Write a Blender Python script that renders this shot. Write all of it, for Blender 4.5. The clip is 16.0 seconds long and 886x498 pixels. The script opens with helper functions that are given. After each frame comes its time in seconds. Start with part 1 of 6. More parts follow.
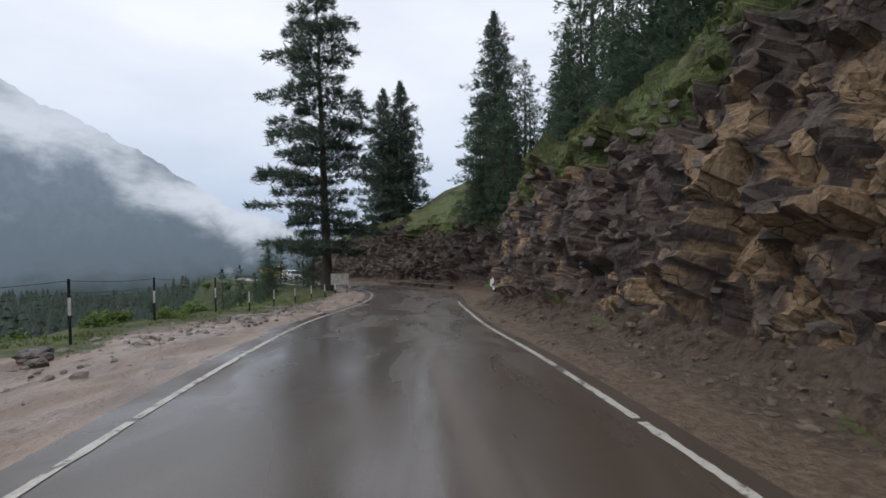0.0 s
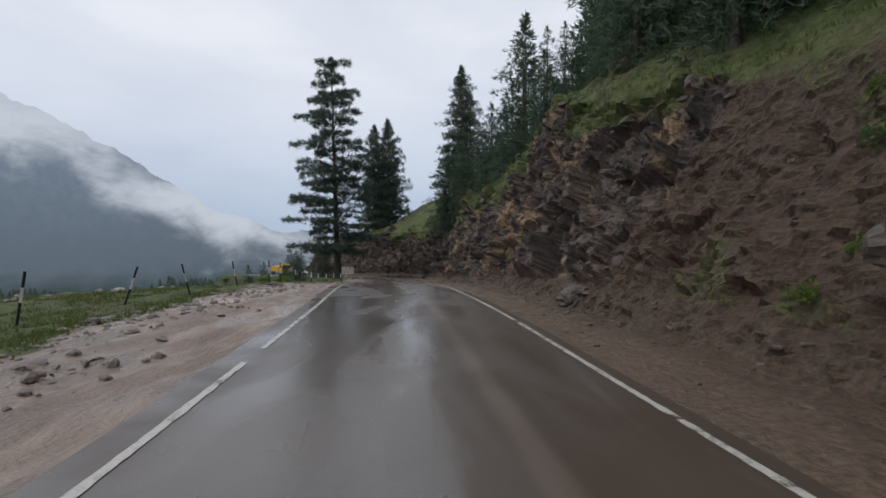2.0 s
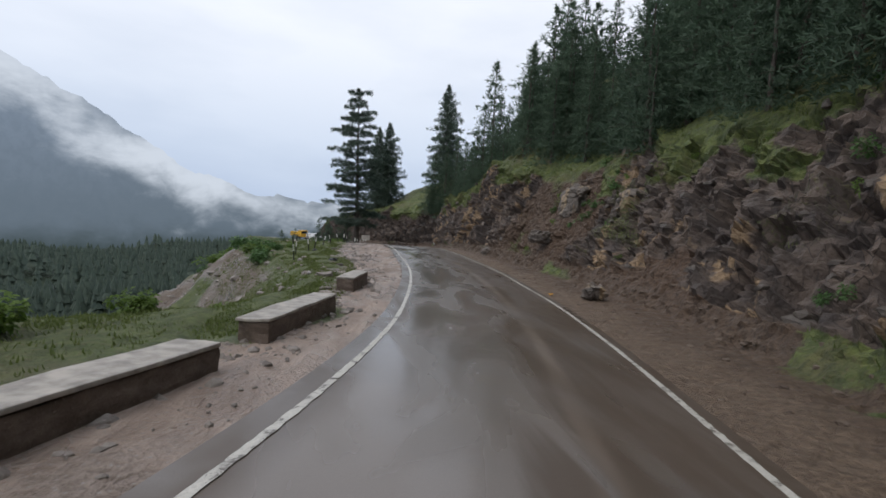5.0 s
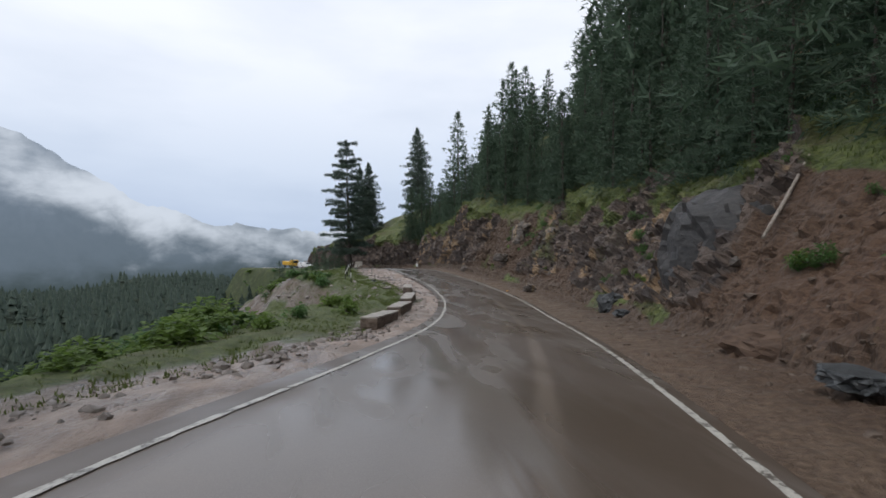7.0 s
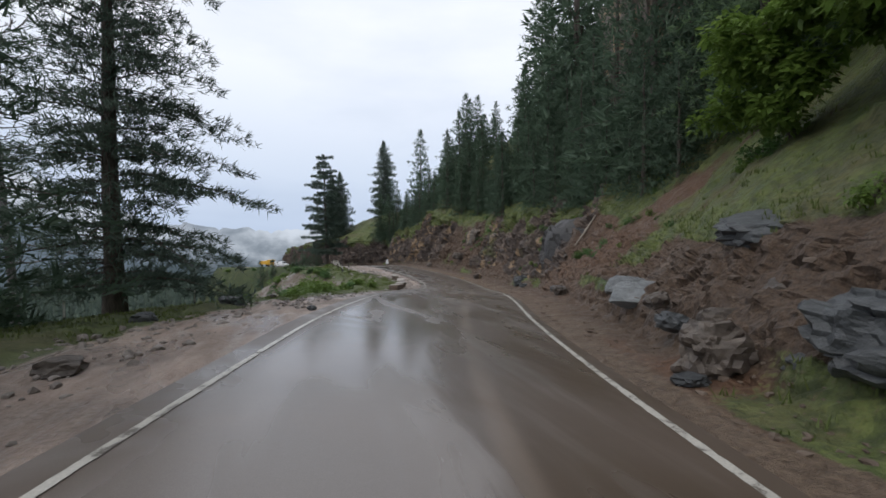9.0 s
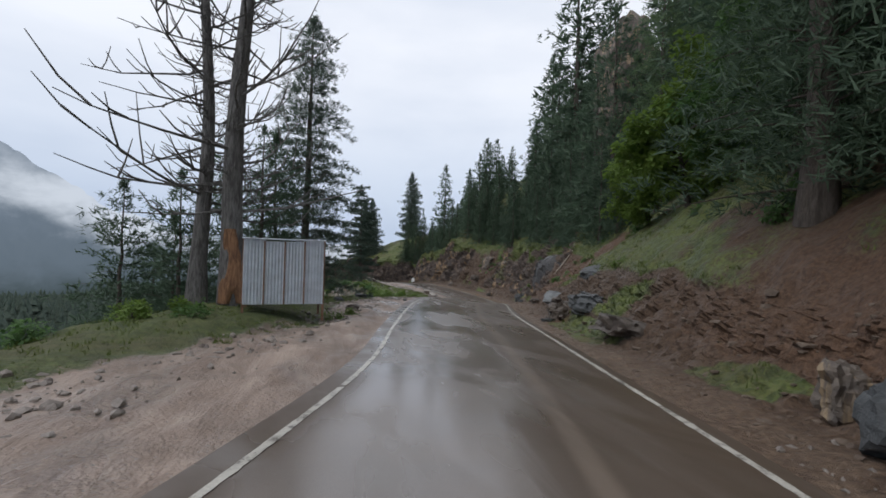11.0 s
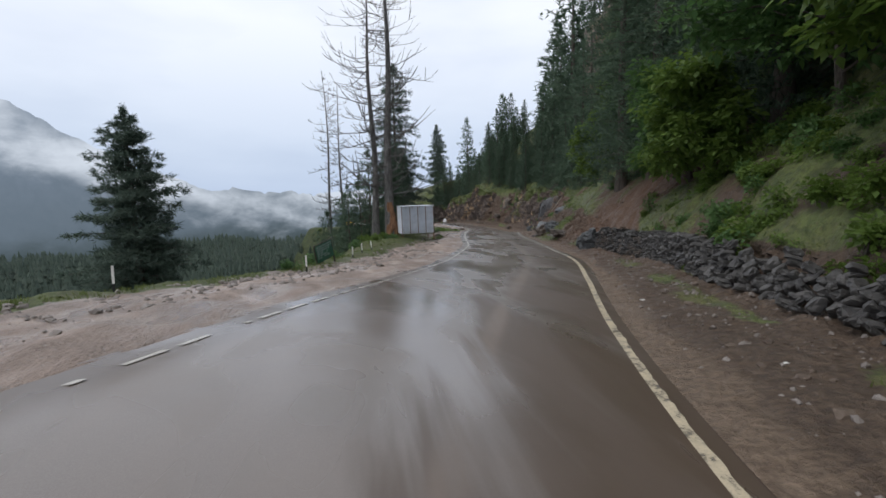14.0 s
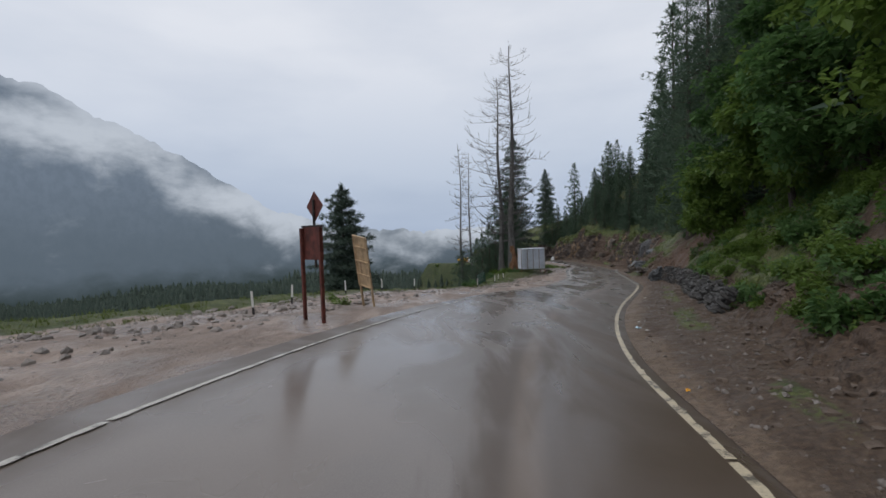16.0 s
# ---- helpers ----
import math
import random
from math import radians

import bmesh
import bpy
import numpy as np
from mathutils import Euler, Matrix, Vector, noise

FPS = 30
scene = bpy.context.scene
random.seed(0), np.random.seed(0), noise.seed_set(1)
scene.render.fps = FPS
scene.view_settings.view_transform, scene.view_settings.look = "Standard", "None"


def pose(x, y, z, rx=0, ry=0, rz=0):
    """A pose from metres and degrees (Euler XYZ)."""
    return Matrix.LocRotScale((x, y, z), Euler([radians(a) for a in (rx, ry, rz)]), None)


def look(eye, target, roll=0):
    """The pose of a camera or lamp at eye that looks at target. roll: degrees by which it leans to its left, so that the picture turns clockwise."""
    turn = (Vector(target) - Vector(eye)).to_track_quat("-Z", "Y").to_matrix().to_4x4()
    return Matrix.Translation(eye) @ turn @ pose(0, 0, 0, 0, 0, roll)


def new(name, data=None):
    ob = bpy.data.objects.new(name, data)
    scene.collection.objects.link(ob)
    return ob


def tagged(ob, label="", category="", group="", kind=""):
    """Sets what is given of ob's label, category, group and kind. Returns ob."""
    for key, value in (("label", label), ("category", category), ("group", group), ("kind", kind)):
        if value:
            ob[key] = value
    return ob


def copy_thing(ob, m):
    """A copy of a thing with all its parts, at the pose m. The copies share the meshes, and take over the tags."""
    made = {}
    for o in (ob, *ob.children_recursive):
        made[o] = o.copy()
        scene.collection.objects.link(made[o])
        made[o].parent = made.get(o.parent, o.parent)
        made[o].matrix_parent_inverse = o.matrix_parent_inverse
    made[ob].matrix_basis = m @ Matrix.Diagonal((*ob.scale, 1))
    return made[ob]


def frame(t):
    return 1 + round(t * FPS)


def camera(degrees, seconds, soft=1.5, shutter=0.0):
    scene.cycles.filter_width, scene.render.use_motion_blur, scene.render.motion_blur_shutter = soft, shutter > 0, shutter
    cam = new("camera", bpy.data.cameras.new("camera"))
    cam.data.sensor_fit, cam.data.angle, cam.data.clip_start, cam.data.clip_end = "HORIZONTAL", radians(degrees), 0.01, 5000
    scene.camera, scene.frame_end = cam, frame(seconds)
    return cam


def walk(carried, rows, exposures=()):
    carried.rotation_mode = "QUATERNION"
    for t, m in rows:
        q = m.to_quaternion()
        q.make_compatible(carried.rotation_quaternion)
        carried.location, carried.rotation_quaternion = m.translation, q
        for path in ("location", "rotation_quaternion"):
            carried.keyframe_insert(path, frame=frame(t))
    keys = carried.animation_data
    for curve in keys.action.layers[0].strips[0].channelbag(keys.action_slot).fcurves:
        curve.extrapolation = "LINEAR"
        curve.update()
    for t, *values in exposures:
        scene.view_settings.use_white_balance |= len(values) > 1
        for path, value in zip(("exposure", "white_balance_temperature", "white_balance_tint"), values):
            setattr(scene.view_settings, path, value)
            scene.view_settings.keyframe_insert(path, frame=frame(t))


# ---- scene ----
cam = camera(87.0, 16.0, soft=1.6)
# seconds, x, y, z, yaw, pitch, roll
PATH = [
    (0, -0.00, -0.00, 2.01, -0.04, -1.34, 0.77),
    (0.5, 0.19, -4.26, 2.08, -0.40, -1.35, 0.94),
    (1, 0.44, -8.74, 2.14, -1.19, -1.18, 0.87),
    (1.5, 0.72, -13.29, 2.20, -1.56, -1.07, 0.87),
    (2, 0.83, -17.87, 2.30, -2.21, -1.02, 0.34),
    (2.5, 0.72, -22.40, 2.42, -2.43, -1.49, -0.17),
    (3, 0.44, -26.78, 2.54, -2.34, -2.32, -0.84),
    (3.5, 0.05, -31.20, 2.70, -2.83, -3.19, -1.49),
    (4, -0.47, -35.66, 2.90, -3.88, -4.16, -2.83),
    (4.2, -0.70, -37.42, 2.98, -4.37, -4.32, -3.11),
    (6.3, -4.99, -55.33, 4.70, -6.65, -3.09, -1.49),
    (6.5, -5.47, -56.93, 4.80, -7.29, -2.70, -1.02),
    (7, -6.67, -60.91, 5.03, -9.43, -1.94, 0.46),
    (7.5, -7.86, -64.89, 5.26, -11.65, -1.55, 1.91),
    (8, -9.01, -68.84, 5.47, -13.55, -1.30, 2.25),
    (8.5, -10.15, -72.77, 5.66, -14.76, -1.32, 2.64),
    (9, -11.27, -76.73, 5.83, -14.60, -2.13, 0.66),
    (9.2, -11.70, -78.32, 5.90, -14.16, -2.22, -0.26),
    (11.3, -16.43, -94.18, 6.86, -12.42, 0.50, -1.67),
    (11.5, -16.83, -95.66, 6.96, -12.91, 0.11, -0.97),
    (12, -17.85, -99.29, 7.18, -14.78, -2.05, 1.23),
    (12.5, -18.98, -102.88, 7.39, -15.93, -4.18, 2.48),
    (13, -20.15, -106.50, 7.62, -14.37, -6.15, 1.77),
    (13.5, -21.34, -110.18, 7.85, -12.42, -6.77, 1.76),
    (14, -22.43, -113.88, 8.11, -10.00, -6.99, 1.94),
    (14.5, -23.40, -117.56, 8.39, -7.32, -6.09, 1.57),
    (15, -24.20, -121.25, 8.69, -3.95, -4.83, 1.40),
    (15.5, -24.83, -124.98, 8.98, -0.34, -3.28, 1.74),
    (16, -25.22, -128.65, 9.25, 2.95, -2.03, 2.13),
]
walk(cam, [(t, pose(x, y, z, 90 + pitch, roll, yaw)) for t, x, y, z, yaw, pitch, roll in PATH],
     [(0, 0.14), (0.5, -0.02), (1.5, -0.08), (2.5, -0.06), (4, 0.14), (7, 0.18), (8, 0.08), (9.2, 0.22), (11.5, 0.10), (13.5, 0.24), (14.5, 0.18), (15.2, 0.05), (16, -0.19)])

# the road's two edge lines, every 6 m of y: their x and their height
ROAD_Y = np.arange(-148.0, 75.0, 6.0)
LEFT_X = [-30.25, -29.82, -29.39, -28.96, -28.53, -27.57, -26.17, -24.17, -21.58, -18.96, -16.89, -15.12, -13.95, -12.68, -11.26, -9.24, -6.72, -4.69, -3.20, -2.15, -1.67, -1.49, -1.65, -2.06, -2.48, -3.09, -3.72, -4.19, -4.31, -4.50, -4.90, -6.40, -9.20, -12.60, -16.20, -20.20, -24.20, -28.20]
RIGHT_X = [-25.64, -24.87, -24.09, -23.32, -22.54, -21.67, -20.09, -17.91, -15.32, -12.90, -11.23, -9.69, -8.24, -6.84, -5.14, -3.18, -1.25, 0.53, 1.94, 3.09, 3.79, 4.00, 4.06, 3.71, 3.23, 2.62, 1.95, 1.30, 1.05, 0.90, 0.90, -0.50, -3.40, -6.80, -10.50, -14.40, -18.40, -22.40]
LEFT_Z = [9.01, 8.65, 8.30, 7.94, 7.59, 7.14, 6.66, 6.15, 5.59, 5.09, 4.70, 4.34, 4.10, 3.89, 3.65, 3.31, 2.70, 1.99, 1.43, 1.07, 0.83, 0.65, 0.50, 0.39, 0.31, 0.17, -0.09, -0.50, -1.03, -1.56, -1.86, -2.18, -2.52, -2.86, -3.20, -3.54, -3.88, -4.20]
RIGHT_Z = [8.41, 7.98, 7.56, 7.13, 6.71, 6.26, 5.86, 5.49, 5.14, 4.80, 4.41, 4.03, 3.72, 3.43, 3.10, 2.75, 2.21, 1.56, 0.99, 0.64, 0.43, 0.29, 0.19, 0.11, 0.06, -0.03, -0.25, -0.65, -1.13, -1.64, -1.94, -2.26, -2.60, -2.94, -3.28, -3.62, -3.96, -4.28]

# ---- light ----
world = bpy.data.worlds.new("overcast")
scene.world = world
world.use_nodes = True
wn, wl = world.node_tree.nodes, world.node_tree.links
wn.clear()
w_out = wn.new("ShaderNodeOutputWorld")
w_bg = wn.new("ShaderNodeBackground")
w_sky = wn.new("ShaderNodeTexSky")
w_sky.sky_type = "NISHITA"
w_sky.sun_disc = False
w_sky.sun_elevation, w_sky.sun_rotation = radians(55), radians(250)
w_sky.air_density, w_sky.dust_density = 1.5, 4.0
w_dim = wn.new("ShaderNodeMix")
w_dim.data_type, w_dim.blend_type = "RGBA", "MULTIPLY"
w_dim.inputs[0].default_value = 1.0
w_dim.inputs[7].default_value = (0.09, 0.09, 0.09, 1)
w_tc = wn.new("ShaderNodeTexCoord")
w_map = wn.new("ShaderNodeMapping")
w_map.inputs["Scale"].default_value = (1.0, 1.0, 3.2)
w_noise = wn.new("ShaderNodeTexNoise")
w_noise.inputs["Scale"].default_value = 1.6
w_noise.inputs["Detail"].default_value = 5
w_noise.inputs["Roughness"].default_value = 0.5
w_ramp = wn.new("ShaderNodeValToRGB")
w_ramp.color_ramp.elements[0].position, w_ramp.color_ramp.elements[0].color = 0.36, (0.64, 0.69, 0.78, 1)
w_ramp.color_ramp.elements[1].position, w_ramp.color_ramp.elements[1].color = 0.62, (0.80, 0.83, 0.89, 1)
w_mix = wn.new("ShaderNodeMix")
w_mix.data_type = "RGBA"
w_mix.inputs[0].default_value = 0.9
wl.new(w_tc.outputs["Generated"], w_map.inputs["Vector"])
wl.new(w_map.outputs[0], w_noise.inputs["Vector"])
wl.new(w_noise.outputs[0], w_ramp.inputs[0])
wl.new(w_sky.outputs[0], w_dim.inputs[6])
wl.new(w_dim.outputs[2], w_mix.inputs[6])
wl.new(w_ramp.outputs[0], w_mix.inputs[7])
w_up = wn.new("ShaderNodeSeparateXYZ")
w_low = wn.new("ShaderNodeMapRange")
w_low.interpolation_type = "SMOOTHSTEP"
w_low.inputs[1].default_value, w_low.inputs[2].default_value = -0.02, 0.46
w_veil = wn.new("ShaderNodeMix")
w_veil.data_type, w_veil.blend_type = "RGBA", "MULTIPLY"
w_tint = wn.new("ShaderNodeMix")
w_tint.data_type = "RGBA"
w_tint.inputs[6].default_value, w_tint.inputs[7].default_value = (0.63, 0.715, 0.84, 1), (1.07, 1.06, 1.06, 1)
w_veil.inputs[0].default_value = 1.0
wl.new(w_tc.outputs["Generated"], w_up.inputs[0])
wl.new(w_up.outputs[2], w_low.inputs[0])
wl.new(w_low.outputs[0], w_tint.inputs[0])
wl.new(w_mix.outputs[2], w_veil.inputs[6])
wl.new(w_tint.outputs[2], w_veil.inputs[7])
wl.new(w_veil.outputs[2], w_bg.inputs[0])
w_bg.inputs[1].default_value = 1.10
wl.new(w_bg.outputs[0], w_out.inputs[0])

sun = new("sun", bpy.data.lights.new("sun", "SUN"))
sun.data.energy, sun.data.angle, sun.data.color = 0.6, radians(25), (1.0, 0.96, 0.9)
sun.matrix_world = look((0, 0, 0), (0.55, 0.3, -1.0))


# ---- numbers ----
def smooth(a, b, x):
    t = np.clip((np.asarray(x, float) - a) / (b - a), 0, 1)
    return t * t * (3 - 2 * t)


def rand3(i, j, k, seed):
    """Hash of whole numbers to 0..1."""
    h = (i.astype(np.int64) * 374761393 + j.astype(np.int64) * 668265263 + k.astype(np.int64) * 2147483647 + seed * 144665) & 0xFFFFFFFF
    h = ((h ^ (h >> 13)) * 1274126177) & 0xFFFFFFFF
    h = ((h ^ (h >> 16)) * 2246822519) & 0xFFFFFFFF
    return ((h ^ (h >> 15)) & 0xFFFFFF) / 16777215.0


def vnoise(p, seed=0):
    """Smooth noise 0..1 at points (n, 3)."""
    b = np.floor(p).astype(np.int64)
    f = p - b
    f = f * f * (3 - 2 * f)
    out = 0
    for dx in (0, 1):
        for dy in (0, 1):
            for dz in (0, 1):
                w = (f[:, 0] if dx else 1 - f[:, 0]) * (f[:, 1] if dy else 1 - f[:, 1]) * (f[:, 2] if dz else 1 - f[:, 2])
                out = out + w * rand3(b[:, 0] + dx, b[:, 1] + dy, b[:, 2] + dz, seed)
    return out


def fbm(p, octaves=4, seed=0, gain=0.5):
    s, a, t = 0, 1.0, 0
    for o in range(octaves):
        s = s + a * vnoise(p * 2.0 ** o, seed + o * 17)
        t += a
        a *= gain
    return s / t


def blocks(p, seed, tilt=1.0, square=0.0, own=False):
    """Broken-rock relief: every cell has its own height and its own slanting face. About -0.5..0.5.
    square: 0 for round cells, 1 for blocky ones; own: also a random number for each cell."""
    b = np.floor(p).astype(np.int64)
    best = np.full(len(p), 9e9)
    val, tone = np.zeros(len(p)), np.zeros(len(p))
    for dx in (-1, 0, 1):
        for dy in (-1, 0, 1):
            for dz in (-1, 0, 1):
                c = b + (dx, dy, dz)
                cen = c + np.stack([rand3(c[:, 0], c[:, 1], c[:, 2], seed + n) for n in (1, 2, 3)], 1)
                d = p - cen
                r = (1 - square) * np.sqrt((d * d).sum(1)) + square * np.abs(d).max(1)
                m = r < best
                if not m.any():
                    continue
                g = np.stack([rand3(c[m, 0], c[m, 1], c[m, 2], seed + n) - 0.5 for n in (4, 5, 6)], 1)
                h = rand3(c[m, 0], c[m, 1], c[m, 2], seed + 7) - 0.5
                best[m] = r[m]
                val[m] = h * (0.6 + 0.4 * square) + tilt * (d[m] * g).sum(1) * 1.2
                tone[m] = rand3(c[m, 0], c[m, 1], c[m, 2], seed + 8)
    return (val, tone) if own else val


def curve(ys, vals, y):
    """Catmull-Rom through even knots, straight on outside them."""
    k, y = np.asarray(vals, float), np.asarray(y, float)
    t = (y - ys[0]) / (ys[1] - ys[0])
    i = np.clip(t.astype(int), 0, len(k) - 2)
    u = t - i
    n = len(k) - 1
    p0, p1, p2, p3 = k[np.clip(i - 1, 0, n)], k[i], k[i + 1], k[np.clip(i + 2, 0, n)]
    c = 0.5 * (2 * p1 + (p2 - p0) * u + (2 * p0 - 5 * p1 + 4 * p2 - p3) * u * u + (3 * p1 - p0 - 3 * p2 + p3) * u ** 3)
    return np.where(u > 1, p2 + (u - 1) * (p2 - p1), c)


def left_x(y): return curve(ROAD_Y, LEFT_X, y)
def right_x(y): return curve(ROAD_Y, RIGHT_X, y)
def left_z(y): return curve(ROAD_Y, LEFT_Z, y)
def right_z(y): return curve(ROAD_Y, RIGHT_Z, y)


# ---- mesh helpers ----
def mesh_of(name, verts, faces, material=None, smooth_faces=False, attrs=None):
    me = bpy.data.meshes.new(name)
    me.from_pydata(np.asarray(verts).tolist() if isinstance(verts, np.ndarray) else verts, [], faces.tolist() if isinstance(faces, np.ndarray) else faces)
    if material:
        me.materials.append(material)
    if smooth_faces:
        me.polygons.foreach_set("use_smooth", np.ones(len(me.polygons), bool))
    for key, val in (attrs or {}).items():
        me.attributes.new(key, "FLOAT", "POINT").data.foreach_set("value", np.ascontiguousarray(val, np.float32).ravel())
    me.update()
    return me


def grid_faces(n, m):
    a = (np.arange(n - 1)[:, None] * m + np.arange(m - 1)[None]).ravel()
    return np.stack([a, a + 1, a + m + 1, a + m], 1)


def sheet(name, P, material, attrs=None, smooth_faces=True, flip=False):
    n, m = P.shape[:2]
    f = grid_faces(n, m)
    return mesh_of(name, P.reshape(-1, 3), f[:, ::-1] if flip else f, material, smooth_faces, attrs)


def part(name, data, material, parent, label="", m=None):
    """One mesh object under a thing or a part. data: a bmesh or a mesh."""
    if isinstance(data, bmesh.types.BMesh):
        me = bpy.data.meshes.new(name)
        data.to_mesh(me)
        data.free()
        data = me
    if material and not data.materials:
        data.materials.append(material)
    ob = new(name, data)
    ob.parent = parent
    if m is not None:
        ob.matrix_basis = m
    if label:
        tagged(ob, label)
    return ob


def thing(name, m, label, category, group="", kind=""):
    ob = new(name)
    ob.empty_display_size = 0.2
    ob.matrix_basis = m
    return tagged(ob, label, category, group, kind)


def box(bm, x0, x1, y0, y1, z0, z1, bevel=0.0, m=None):
    r = bmesh.ops.create_cube(bm, size=1.0)
    for v in r["verts"]:
        v.co = Vector(((x0 + x1) / 2 + v.co.x * (x1 - x0), (y0 + y1) / 2 + v.co.y * (y1 - y0), (z0 + z1) / 2 + v.co.z * (z1 - z0)))
        if m is not None:
            v.co = m @ v.co
    if bevel:
        e = {e for v in r["verts"] for e in v.link_edges}
        bmesh.ops.bevel(bm, geom=list(e), offset=bevel, segments=2, affect="EDGES", profile=0.6)
    return bm


def rod(bm, a, b, r0, r1=None, sides=8):
    a, b = Vector(a), Vector(b)
    d = b - a
    q = Vector((0, 0, 1)).rotation_difference(d).to_matrix().to_4x4()
    bmesh.ops.create_cone(bm, cap_ends=True, segments=sides, radius1=r0, radius2=r0 if r1 is None else r1, depth=d.length,
                          matrix=Matrix.Translation((a + b) / 2) @ q)
    return bm


# ---- materials ----
class Nodes:
    """A short way to write node materials."""

    def __init__(self, name):
        self.mat = bpy.data.materials.new(name)
        self.mat.use_nodes = True
        self.n, self.l = self.mat.node_tree.nodes, self.mat.node_tree.links
        self.bsdf = self.n["Principled BSDF"]
        self.tc = self.n.new("ShaderNodeTexCoord")

    def link(self, a, sock):
        if isinstance(a, (int, float)):
            sock.default_value = a
        elif isinstance(a, tuple):
            sock.default_value = (*a, 1)[:len(sock.default_value)]
        else:
            self.l.new(a, sock)

    def mapped(self, scale):
        m = self.n.new("ShaderNodeMapping")
        m.inputs["Scale"].default_value = scale if isinstance(scale, tuple) else (scale,) * 3
        self.l.new(self.tc.outputs["Object"], m.inputs["Vector"])
        return m.outputs[0]

    def noise(self, scale, detail=4, rough=0.55, dist=0.0, stretch=None):
        t = self.n.new("ShaderNodeTexNoise")
        t.inputs["Scale"].default_value, t.inputs["Detail"].default_value = scale, detail
        t.inputs["Roughness"].default_value, t.inputs["Distortion"].default_value = rough, dist
        self.l.new(self.mapped(stretch or 1.0), t.inputs["Vector"])
        return t.outputs[0]

    def voronoi(self, scale, feature="F1", stretch=None, out=0):
        t = self.n.new("ShaderNodeTexVoronoi")
        t.feature = feature
        t.inputs["Scale"].default_value = scale
        self.l.new(self.mapped(stretch or 1.0), t.inputs["Vector"])
        return t.outputs[out]

    def ramp(self, fac, a, b, lo=0.0, hi=1.0):
        t = self.n.new("ShaderNodeMapRange")
        t.interpolation_type = "SMOOTHSTEP"
        self.link(fac, t.inputs[0])
        t.inputs[1].default_value, t.inputs[2].default_value, t.inputs[3].default_value, t.inputs[4].default_value = a, b, lo, hi
        return t.outputs[0]

    def mix(self, fac, a, b, mode="MIX"):
        t = self.n.new("ShaderNodeMix")
        t.data_type, t.blend_type = "RGBA", mode
        self.link(fac, t.inputs[0])
        self.link(a, t.inputs[6])
        self.link(b, t.inputs[7])
        return t.outputs[2]

    def math(self, op, a, b=0.0):
        t = self.n.new("ShaderNodeMath")
        t.operation = op
        self.link(a, t.inputs[0])
        self.link(b, t.inputs[1])
        return t.outputs[0]

    def attr(self, name):
        t = self.n.new("ShaderNodeAttribute")
        t.attribute_name = name
        return t.outputs["Fac"]

    def random(self):
        return self.n.new("ShaderNodeObjectInfo").outputs["Random"]

    def island(self):
        return self.n.new("ShaderNodeNewGeometry").outputs["Random Per Island"]

    def bump(self, height, strength=0.5, distance=0.02, normal=None):
        t = self.n.new("ShaderNodeBump")
        t.inputs["Strength"].default_value, t.inputs["Distance"].default_value = strength, distance
        self.link(height, t.inputs["Height"])
        if normal is not None:
            self.l.new(normal, t.inputs["Normal"])
        return t.outputs[0]

    def done(self, color, rough=0.8, normal=None, metal=0.0, spec=0.5):
        self.link(color, self.bsdf.inputs["Base Color"])
        self.link(rough, self.bsdf.inputs["Roughness"])
        self.link(metal, self.bsdf.inputs["Metallic"])
        self.bsdf.inputs["Specular IOR Level"].default_value = spec
        if normal is not None:
            self.l.new(normal, self.bsdf.inputs["Normal"])
        return self.mat


def plain(name, color, rough=0.6, metal=0.0, vary=0.25, scale=6.0, spec=0.5, bump=0.15):
    k = Nodes(name)
    n = k.noise(scale, 5, 0.6)
    dark = tuple(c * (1 - vary) for c in color)
    light = tuple(min(1, c * (1 + vary)) for c in color)
    c = k.mix(k.ramp(n, 0.3, 0.7), dark, light)
    return k.done(c, rough, k.bump(k.noise(scale * 8, 3), bump, 0.01), metal, spec)


